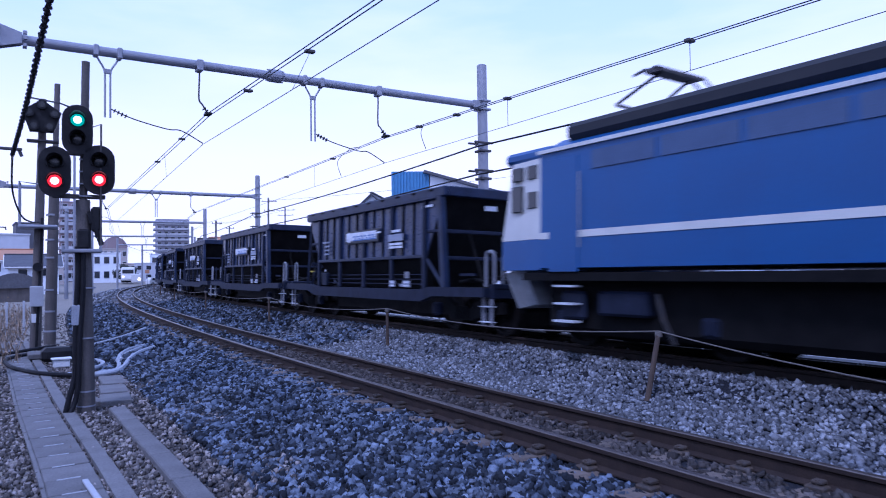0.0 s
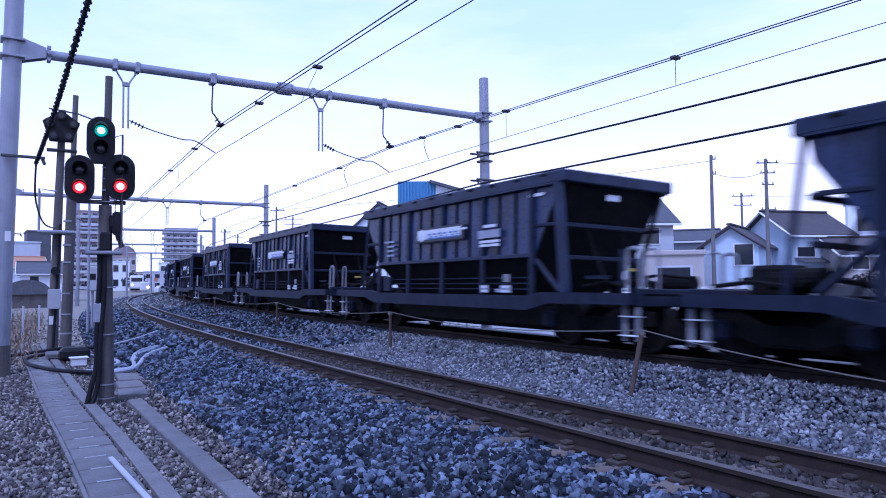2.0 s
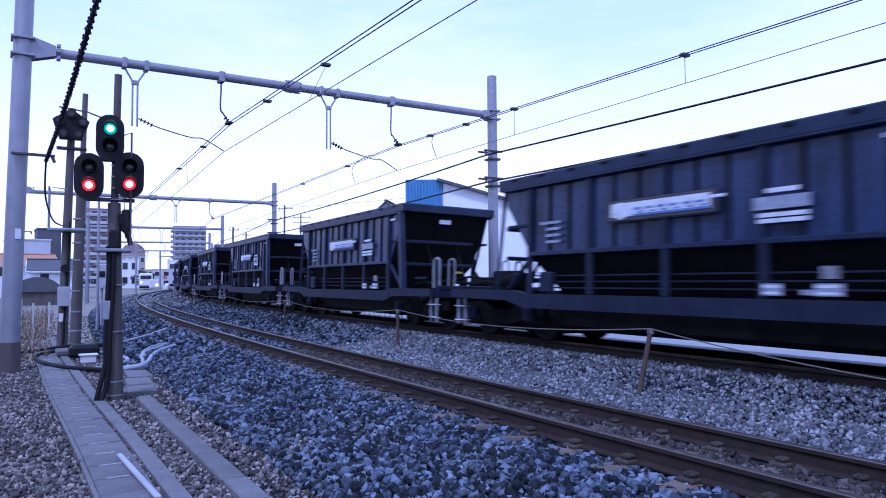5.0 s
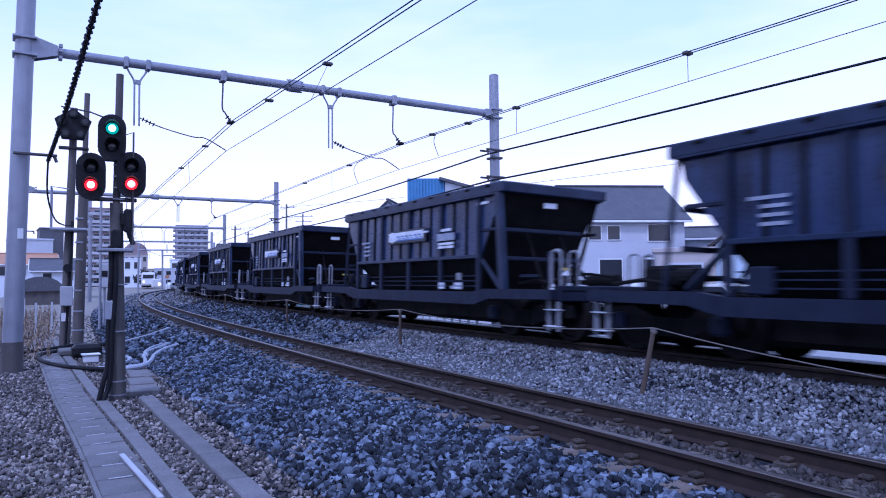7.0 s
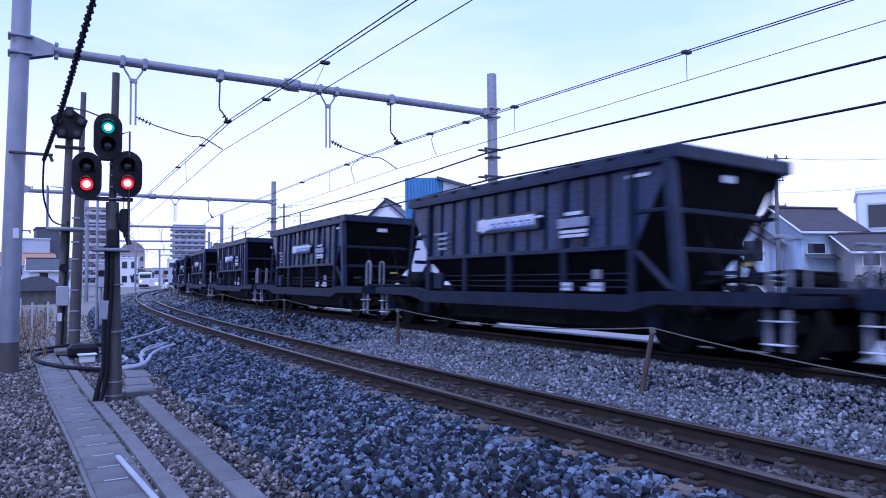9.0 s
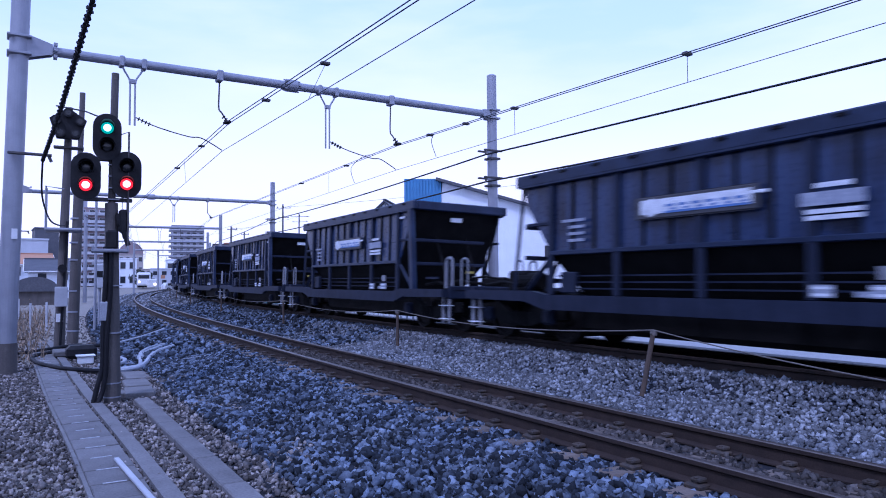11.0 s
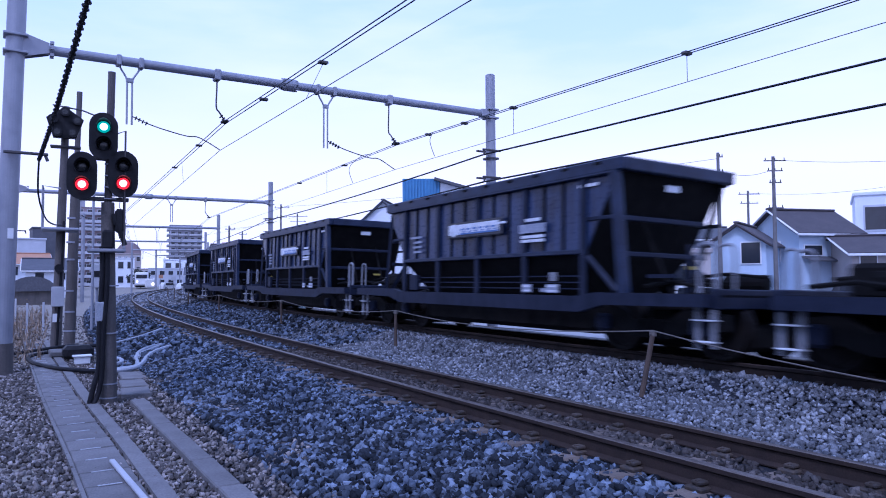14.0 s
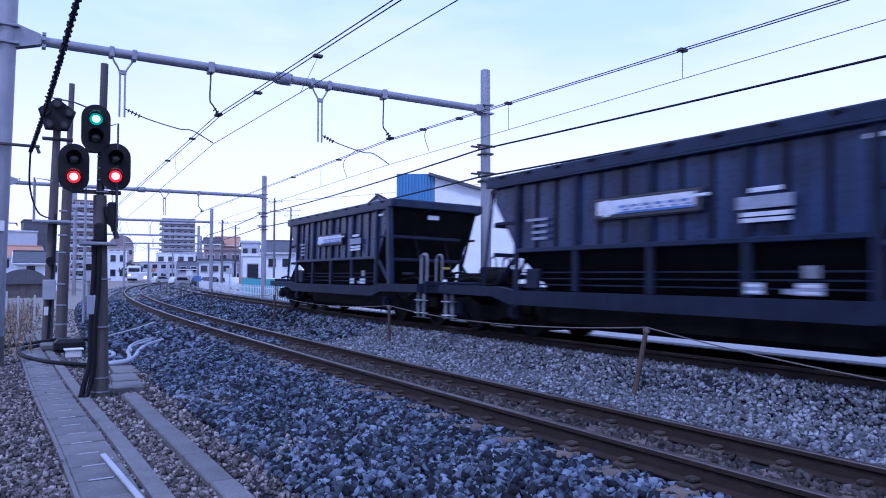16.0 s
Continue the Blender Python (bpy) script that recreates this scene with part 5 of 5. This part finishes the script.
        part("axle", rod(B(), (-0.9, y + sy, 0.43), (0.9, y + sy, 0.43), 0.07, seg=10), "wheel", b)
        for sx in (-1, 1):
            part("wheel", lathe([(0.49, 0.08), (0.49, 0.455), (0.53, 0.455), (0.535, 0.43), (0.63, 0.425), (0.63, 0.36), (0.585, 0.34), (0.575, 0.16), (0.62, 0.12), (0.62, 0.08)], sx, y + sy, 0.43), "wheel", b)


def hopper_wagon():
    """Black bogie hopper wagon; its length along y, rail level at z = 0."""
    t = thing("hopper_wagon", pose(0, 0, 0), "sooty black bogie hopper wagon with a white maker's board", "freight wagon", "hopper wagons")
    HL, W2, ZT, ZL = 3.68, 1.32, 2.66, 1.50
    for sx in (-1, 1):
        c = [(sx * W2, -3.60, ZT), (sx * W2, 3.66, ZT), (sx * W2, 3.60, 2.36), (sx * W2, 2.95, ZL), (sx * W2, -2.95, ZL)]
        part("side_sheet", sheet(B(), c if sx > 0 else c[::-1], -0.03), "coal", t)
        # slope under the ledge: its recess shade comes from the near-black colour
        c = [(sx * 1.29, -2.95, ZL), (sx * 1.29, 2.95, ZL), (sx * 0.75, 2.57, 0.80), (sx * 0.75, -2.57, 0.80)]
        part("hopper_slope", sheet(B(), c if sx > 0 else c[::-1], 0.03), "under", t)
        part("ledge", box(B(), (sx * 1.345, 0, ZL), (0.10, 5.95, 0.075), bev=0.012), "rim", t)
        for y in (-2.92, -1.46, 0.0, 1.46, 2.92):
            part("rib", box(B(), (sx * 1.355, y, (ZT + 0.82) / 2), (0.075, 0.115, ZT - 0.82), bev=0.012), "frame", t)
        # stiffeners in the same near-black, darker than the side sheets
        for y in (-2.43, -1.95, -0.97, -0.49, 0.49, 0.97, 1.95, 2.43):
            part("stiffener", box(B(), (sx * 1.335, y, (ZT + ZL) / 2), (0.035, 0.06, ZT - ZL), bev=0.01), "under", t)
        for k in range(3):
            part("slat", box(B(), (sx * 1.25, 0, 0.93 + 0.10 * k), (0.03, 5.7, 0.022)), "frame", t)
        prof = [(-5.25, 0.88), (-5.25, 0.72), (-3.45, 0.70), (-2.95, 0.58), (2.95, 0.58), (3.45, 0.70), (5.25, 0.72), (5.25, 0.88), (3.3, 0.88), (2.9, 0.82), (-2.9, 0.82), (-3.3, 0.88)]
        part("side_sill", sheet(B(), [(sx * 1.36, p, q) for p, q in (prof if sx > 0 else prof[::-1])], 0.14), "frame", t)
        for sy in (-1, 1):
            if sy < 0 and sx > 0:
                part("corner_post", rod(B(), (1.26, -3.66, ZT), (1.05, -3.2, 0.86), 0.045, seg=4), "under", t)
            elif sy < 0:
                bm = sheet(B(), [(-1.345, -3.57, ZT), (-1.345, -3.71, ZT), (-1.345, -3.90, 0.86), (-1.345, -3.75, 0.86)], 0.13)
                # lighter than the other posts: its lit look is put into the colour
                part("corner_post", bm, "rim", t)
            else:
                part("corner_post", rod(B(), (sx * 1.28, 3.72, ZT), (sx * 1.28, 3.98, 0.86), 0.045, seg=4), "frame", t)
            bm = B()
            rod(bm, (sx * 1.30, sy * 2.98, 1.42), (sx * 1.30, sy * 3.58, 0.90), 0.055, seg=4)
            part("brace", bm, "frame", t)
            part("gusset", box(B(), (sx * 1.33, sy * 3.28, 2.0), (0.03, 0.62, 0.06), bev=0.01), "frame", t)
    for sy in (-1, 1):
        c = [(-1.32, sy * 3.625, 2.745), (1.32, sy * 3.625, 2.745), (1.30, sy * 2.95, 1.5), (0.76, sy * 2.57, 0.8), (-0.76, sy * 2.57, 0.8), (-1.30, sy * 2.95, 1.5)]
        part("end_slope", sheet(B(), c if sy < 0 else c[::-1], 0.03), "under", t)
        for z in (1.98, 1.45):
            part("end_bar", box(B(), (-0.25, sy * 3.64, z), (2.1, 0.07, 0.075), bev=0.012), "frame", t)
        for x in (-0.45, 0.45):
            part("end_strut", rod(B(), (x, sy * 3.3, 2.1), (x, sy * 3.95, 0.88), 0.035, seg=6), "under", t)
        part("end_deck", box(B(), (0, sy * 4.5, 0.86), (2.5, 1.6, 0.05), bev=0.01), "under", t)
        bm = box(B(), (0, sy * 5.25, 0.82), (2.66, 0.10, 0.26), bev=0.015)
        part("headstock", bm, "frame", t)
        bm = box(B(), (0, sy * 5.45, 0.78), (0.22, 0.5, 0.2), bev=0.04)
        box(bm, (0.06 * sy, sy * 5.66, 0.78), (0.34, 0.14, 0.28), bev=0.04)
        part("coupler", bm, "under", t)
        for x in ((-1.22, -0.80, 0.80, 1.22) if sy < 0 else ()):
            bm = pipe(B(), smooth_curve([(x, sy * 5.22, 0.9), (x, sy * 5.22, 1.40), (x, sy * 5.17, 1.52), (x, sy * 5.02, 1.52), (x, sy * 4.97, 1.40), (x, sy * 4.97, 0.9)], 4), 0.030 if abs(x) > 1 else 0.022, 6)
            part("handrail", bm, "handrail", t, "grey bent-tube handrail")
        for x in (-1.30, 1.30):
            bm = B()
            for yy in (5.0, 5.24):
                box(bm, (x, sy * yy, 0.50), (0.03, 0.075, 0.60))
            part("step_hanger", bm, "handrail", t)
            for z in (0.28, 0.55):
                part("step", box(B(), (x, sy * 5.12, z), (0.18, 0.30, 0.018), bev=0.004), "plate", t, "pale worn step")
        bogie(t, sy * 4.05)
    bm = B()
    rod(bm, (0.55, -4.2, 1.04), (0.55, -4.9, 1.04), 0.13, seg=14)
    part("air_tank", bm, "under", t)
    part("brake_gear", box(B(), (-0.6, 4.4, 1.05), (0.5, 0.6, 0.4), bev=0.05), "under", t)
    bm = rod(B(), (-0.95, -4.62, 0.9), (-0.95, -4.62, 1.55), 0.03, seg=8)
    part("brake_column", bm, "frame", t)
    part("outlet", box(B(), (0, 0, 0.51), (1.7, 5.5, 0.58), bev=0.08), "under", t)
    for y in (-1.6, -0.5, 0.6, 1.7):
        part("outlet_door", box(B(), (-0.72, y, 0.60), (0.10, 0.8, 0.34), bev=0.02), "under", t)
    for k, (x0, y0, x1, y1, z0, r) in enumerate(((-0.9, -3.9, 0.9, -3.9, 1.0, 0.035), (-0.5, -3.8, -0.5, -5.1, 1.02, 0.03), (0.2, -3.8, 0.2, -5.1, 1.12, 0.025), (-1.1, 3.9, 1.1, 4.0, 1.02, 0.04),
                                                 (-0.3, 3.8, -0.3, 5.1, 1.08, 0.03), (-1.15, 4.0, -1.15, 5.0, 0.98, 0.03), (-1.15, -4.0, -1.15, -4.9, 0.98, 0.03))):
        part("brake_pipe", pipe(B(), [(x0, y0, z0), ((x0 + x1) / 2 + 0.05, (y0 + y1) / 2, z0 + 0.06), (x1, y1, z0)], r), "under", t)
    part("brake_cylinder", rod(B(), (-0.75, 3.75, 1.06), (-0.75, 4.4, 1.06), 0.15, seg=14), "under", t)
    part("lever", box(B(), (-1.2, -4.35, 1.12), (0.05, 0.5, 0.05)), "frame", t)
    # the rim round the top, with small tabs
    bm = B()
    for sx in (-1, 1):
        box(bm, (sx * 1.37, 0, 2.76), (0.12, 2 * HL + 0.24, 0.20), bev=0.02)
        rod(bm, (sx * 1.40, -HL, 2.66), (sx * 1.40, HL, 2.66), 0.03, seg=6)
    for sy in (-1, 1):
        box(bm, (0, sy * (HL + 0.06), 2.76), (2.62, 0.12, 0.20), bev=0.02)
    part("rim", bm, "rim", t)
    tab = None
    for sx in (-1, 1):
        for k in range(10):
            o = part("rim_tab", box(B(), (0, 0, 0), (0.03, 0.13, 0.035)), "under", t) if tab is None else tab.copy()
            if tab is not None:
                scene.collection.objects.link(o)
            tab = tab or o
            o.matrix_local = pose(sx * 1.27, -3.3 + k * 0.733, 2.81)
    # boards and stencils on both sides
    for sx in (-1, 1):
        x = sx * 1.40
        f = 1 if sx < 0 else -1
        bd = part("maker_board", box(B(), (x, 0.10 * f, 2.05), (0.03, 1.90, 0.32), bev=0.02), "platedark", t, "dark board")
        part("logo_band", box(B(), (x + sx * 0.017, 0.10 * f, 2.06), (0.008, 1.72, 0.20), bev=0.003), "plate", bd, "white rounded band with blue shapes")
        bm = rod(B(), (x + sx * 0.012, 0.77 * f, 2.05), (x + sx * 0.026, 0.77 * f, 2.05), 0.125, seg=20)
        part("logo_disc", bm, "plate", bd)
        part("logo_tail", box(B(), (x + sx * 0.012, -0.86 * f, 2.10), (0.02, 0.22, 0.045), bev=0.01), "plate", bd)
        part("logo_edge", box(B(), (x + sx * 0.0215, -0.1 * f, 1.972), (0.006, 1.3, 0.03)), "plateblue", bd, "blue edge line")
        bm = B()
        for k in range(6):
            box(bm, (x + sx * 0.024, (0.45 - 0.21 * k) * f, 2.06), (0.004, 0.13, 0.035))
            box(bm, (x + sx * 0.024, (0.39 - 0.21 * k) * f, 2.01), (0.004, 0.10, 0.025))
        part("logo_mark", bm, "plateblue", bd)
        bm = B()
        for w, z, h in ((0.40, 2.085, 0.055), (0.62, 1.80, 0.05), (0.62, 1.73, 0.05)):
            box(bm, (x, -1.72 * f, z), (0.012, w, h))
        part("stencil", bm, "plate", t, "white stencilled lines")
        part("data_board", box(B(), (x, -1.70 * f, 1.94), (0.014, 0.70, 0.15)), "platedim", t, "faded grey-white data board")
        bm = B()
        for k, w in enumerate((0.50, 0.34, 0.36, 0.34)):
            box(bm, (x, (2.28 + 0.5 * (w - 0.34)) * f, 2.0 - 0.105 * k), (0.012, w, 0.045))
        part("stencil", bm, "platedim", t, "white stencilled lines")
        for yy, ww in ((-1.58, 0.24), (-2.24, 0.30)):
            dp = part("data_plate", box(B(), (x, yy * f, 0.93), (0.02, ww, 0.14)), "platedim", t)
            for zz in (0.89, 0.965):
                part("printed_line", box(B(), (x + sx * 0.011, yy * f, zz), (0.004, ww * 0.9, 0.03)), "plate", dp)
        part("data_plate", box(B(), (x, -2.02 * f, 0.90), (0.018, 0.16, 0.06)), "platedim", t)
        part("data_plate", box(B(), (x, 1.72 * f, 0.74), (0.018, 0.26, 0.07)), "platedim", t)
        part("data_plate", box(B(), (x + sx * 0.0, -2.26 * f, 1.12), (0.02, 0.18, 0.14)), "handrail", t)
        part("data_plate", box(B(), (x + sx * -0.05, -3.02 * f, 2.52), (0.012, 0.42, 0.05)), "plate", t)
        part("valve_box", box(B(), (sx * 1.33, 2.5 * f, 1.02), (0.10, 0.34, 0.34), bev=0.02), "frame", t)
    part("hand_lamp", box(B(), (0.3, -3.75, 1.28), (0.22, 0.04, 0.05)), "stencil_yellow", t, "small yellow mark")
    part("end_plate", box(B(), (-0.1, -3.70, 2.48), (0.34, 0.012, 0.10)), "plate", t)
    return t


def locomotive():
    """Blue and cream electric locomotive, 16.2 m long, rail level at z = 0."""
    t = thing("electric_locomotive", pose(0, 0, 0), "blue electric locomotive with cream ends and stripe", "locomotive")
    L, w = 8.1, 1.40
    bm = B()
    prof = [(-w, 1.21), (w, 1.21), (w, 2.98), (0.95, 3.24), (0.0, 3.32), (-0.95, 3.24), (-w, 2.98)]
    sheet(bm, [(p, 1.05 - L, q) for p, q in prof], 2 * L - 2.1)
    part("body", bm, "blue", t)
    for sy in (-1, 1):
        bm = B()
        lo = [(-w, 1.18), (w, 1.18), (w, 1.66), (-w, 1.66)]
        a, b = [(x, sy * (L - 1.05), z) for x, z in lo], [(x * 0.94, sy * L, z) for x, z in lo]
        va, vb = [bm.verts.new(p) for p in a], [bm.verts.new(p) for p in b]
        bm.faces.new(va)
        bm.faces.new(vb)
        for i in range(4):
            bm.faces.new((va[i], va[(i + 1) % 4], vb[(i + 1) % 4], vb[i]))
        part("cab_lower", bm, "blue", t)
        bm = B()
        hi = [(-w, 1.664), (w, 1.664), (w, 2.92), (-w, 2.92)]
        va = [bm.verts.new((x, sy * (L - 1.05), z)) for x, z in hi]
        vb = [bm.verts.new((x * 0.94, sy * (L - (0.28 if z > 2 else 0.0)), z)) for x, z in hi]
        bm.faces.new(va)
        bm.faces.new(vb)
        for i in range(4):
            bm.faces.new((va[i], va[(i + 1) % 4], vb[(i + 1) % 4], vb[i]))
        cab = part("cab_upper", bm, "cream", t, "cream painted cab end")
        part("cab_roof", box(B(), (0, sy * (L - 0.6), 3.02), (2.6, 1.15, 0.20), bev=0.06), "blue", t)
        for x in (-0.62, 0.62):
            part("windscreen", box(B(), (x, sy * (L - 0.13), 2.5), (0.9, 0.12, 0.55), bev=0.03), "glass", cab)
        for sx in (-1, 1):
            for yy, z, ww, hh in ((0.42, 2.72, 0.26, 0.22), (0.80, 2.72, 0.24, 0.22), (0.42, 2.32, 0.26, 0.42), (0.80, 2.28, 0.24, 0.26)):
                part("side_window", box(B(), (sx * (w - 0.03), sy * (L - 0.05 - yy), z), (0.08, ww, hh), bev=0.01), "glass", cab)
            part("lamp_case", rod(B(), (sx * 1.0, sy * (L - 0.05), 1.36), (sx * 1.0, sy * (L + 0.04), 1.36), 0.12, seg=12), "cream", t)
        part("skirt", sheet(B(), [(-1.25, sy * L, 1.13), (1.25, sy * L, 1.13), (1.05, sy * (L - 0.1), 0.55), (-1.05, sy * (L - 0.1), 0.55)], 0.5 * sy), "skirt", t)
        bm = box(B(), (0, sy * (L + 0.18), 0.82), (0.25, 0.5, 0.24), bev=0.04)
        part("coupler", bm, "under", t)
    for sx in (-1, 1):
        part("stripe", box(B(), (sx * (w + 0.004), 0, 1.70), (0.012, 2 * L - 2.08, 0.10)), "cream", t, "cream stripe")
        part("gutter", box(B(), (sx * (w + 0.015), 0, 2.99), (0.05, 2 * L - 2.0, 0.055)), "cream", t, "pale gutter line")
        for k in range(10):
            y = -5.4 + 1.2 * k
            v = part("louvre", box(B(), (sx * (w + 0.006), y, 2.74), (0.02, 1.12, 0.26)), "ventgrey", t)
        part("side_window", box(B(), (sx * (w + 0.012), 0.9, 2.76), (0.03, 0.5, 0.28)), "handrail", t)
        part("cab_door", box(B(), (sx * (w + 0.004), 6.55, 2.0), (0.016, 0.62, 1.7), bev=0.004), "blue", t)
        part("door_rail", pipe(B(), [(sx * (w + 0.04), 6.18, 1.5), (sx * (w + 0.04), 6.18, 2.6)], 0.012), "skirt", t)
        part("solebar", box(B(), (sx * 1.33, 0, 1.08), (0.10, 15.0, 0.12)), "under", t)
        part("equipment_box", box(B(), (sx * 1.12, 0.2, 0.64), (0.5, 2.2, 0.78), bev=0.05), "under", t)
        part("white_label", box(B(), (sx * 1.385, 1.1, 0.86), (0.02, 0.5, 0.05)), "plate", t)
        for k in range(3):
            part("cab_step", box(B(), (sx * 1.32, 6.55, 0.42 + 0.26 * k), (0.18, 0.40, 0.03)), "plate", t)
    part("roof", box(B(), (0, 0, 3.30), (2.3, 2 * L - 2.6, 0.28), bev=0.08), "roofgrey", t)
    part("underbody", box(B(), (0, 0, 0.68), (2.1, 14.6, 0.92), bev=0.1), "under", t)
    part("roof_hatch", box(B(), (0, 1.0, 3.46), (1.3, 6.5, 0.16), bev=0.05), "roofgrey", t)
    for y in (5.95, -5.95):
        bm = B()
        for sx in (-0.42, 0.42):
            rod(bm, (sx, y - 0.3, 3.45), (sx, y + 0.45, 3.76), 0.028)
            rod(bm, (sx, y + 0.45, 3.76), (sx * 0.8, y - 0.35, 4.10), 0.024)
        rod(bm, (-0.42, y - 0.3, 3.45), (0.42, y - 0.3, 3.45), 0.04)
        for yy in (-0.42, -0.22):
            pipe(bm, [(-0.78, y + yy, 3.99), (-0.55, y + yy, 4.12), (0.55, y + yy, 4.12), (0.78, y + yy, 3.99)], 0.025)
        box(bm, (0, y - 0.32, 4.10), (0.95, 0.28, 0.05))
        part("pantograph", bm, "darksteel", t)
    for y in (-5.6, 0.0, 5.6):
        bogie(t, y, 2.6)
        for sx in (-1.12, 1.12):
            part("sandbox", box(B(), (sx, y, 0.7), (0.2, 0.9, 0.35), bev=0.04), "frame", t)
            part("sand_pipe", pipe(B(), [(sx * 1.06, y - 0.6, 0.85), (sx * 1.06, y - 0.7, 0.5), (sx * 0.98, y - 0.8, 0.2)], 0.03), "darksteel", t)
            part("brake_rigging", box(B(), (sx * 1.04, y + 0.95, 0.66), (0.10, 0.5, 0.42), bev=0.04), "frame", t)
    return t


# ---- build ----
ground_sheet()
reflection_walls()
cable_trough()
kerb_line()
gantry(15.85, (0.235, 15.9), (11.69, 15.68), 6.03, 0.18, ((4.06, 4.24, 4.97), (8.44, 8.64, 4.89)), ((2.24, 4.68, 4.14, 4.32), (6.69, 4.59, 8.62, 4.22)))
gantry(39.9, (0.5, 40.6), (13.42, 39.9), 5.95, 0, ((5.3, 5.45, 4.97), (9.7, 9.9, 4.92)), ((3.4, 4.62, 5.9, 4.3), (7.9, 4.6, 0, 0)))
for s in (64, 88, 112, 136, 160, 190):
    plain_gantry(s, SP + 2.6)
wires()
signal_front()
signal_rear()
post_row()
loose_cables()
white_fence()
street()
far_train()
weeds()

PITCH, START, SPEED, GAIN = 11.4436, 61.286, 13.2223, 0.0135


def gone(t):
    """How far the train has run by t seconds."""
    return SPEED * t + GAIN * t * t


first = hopper_wagon()
for piece in first.children:
    if not piece.name.startswith(("bogie", "rim_tab")):
        for ob in (piece, *piece.children):
            ob.data.transform(Matrix.Diagonal((0.885, 1, 1, 1)))
wagons = [first] + [copy_thing(first, pose(0, 0, 0)) for _ in range(19)]
engine = locomotive()
track("near_track", 0.0, 0.0, -0.051, -8, 190, "rusty rails on concrete sleepers in ballast")
track("far_track", SP, LIFT + 0.016, LIFT - 0.016, -12, 190, "rusty rails the freight train runs on, shade painted into their dark colour", "raildark", "rail")
all_stones()


def motions():
    times = [i for i in range(17)]
    for i, w in enumerate(wagons):
        s0 = START + PITCH * (i - 4) - 0.10
        walk(w, [(t, line_pose(s0 - gone(t), SP, LIFT) @ pose(0, 0, 0, 0, CANT, 0)) for t in times])
    s0 = START + PITCH * (-4) - 0.10 - PITCH / 2 - 8.3
    walk(engine, [(t, line_pose(s0 - gone(t), SP, LIFT) @ pose(0, 0, 0, 0, CANT, 0)) for t in times])


motions()
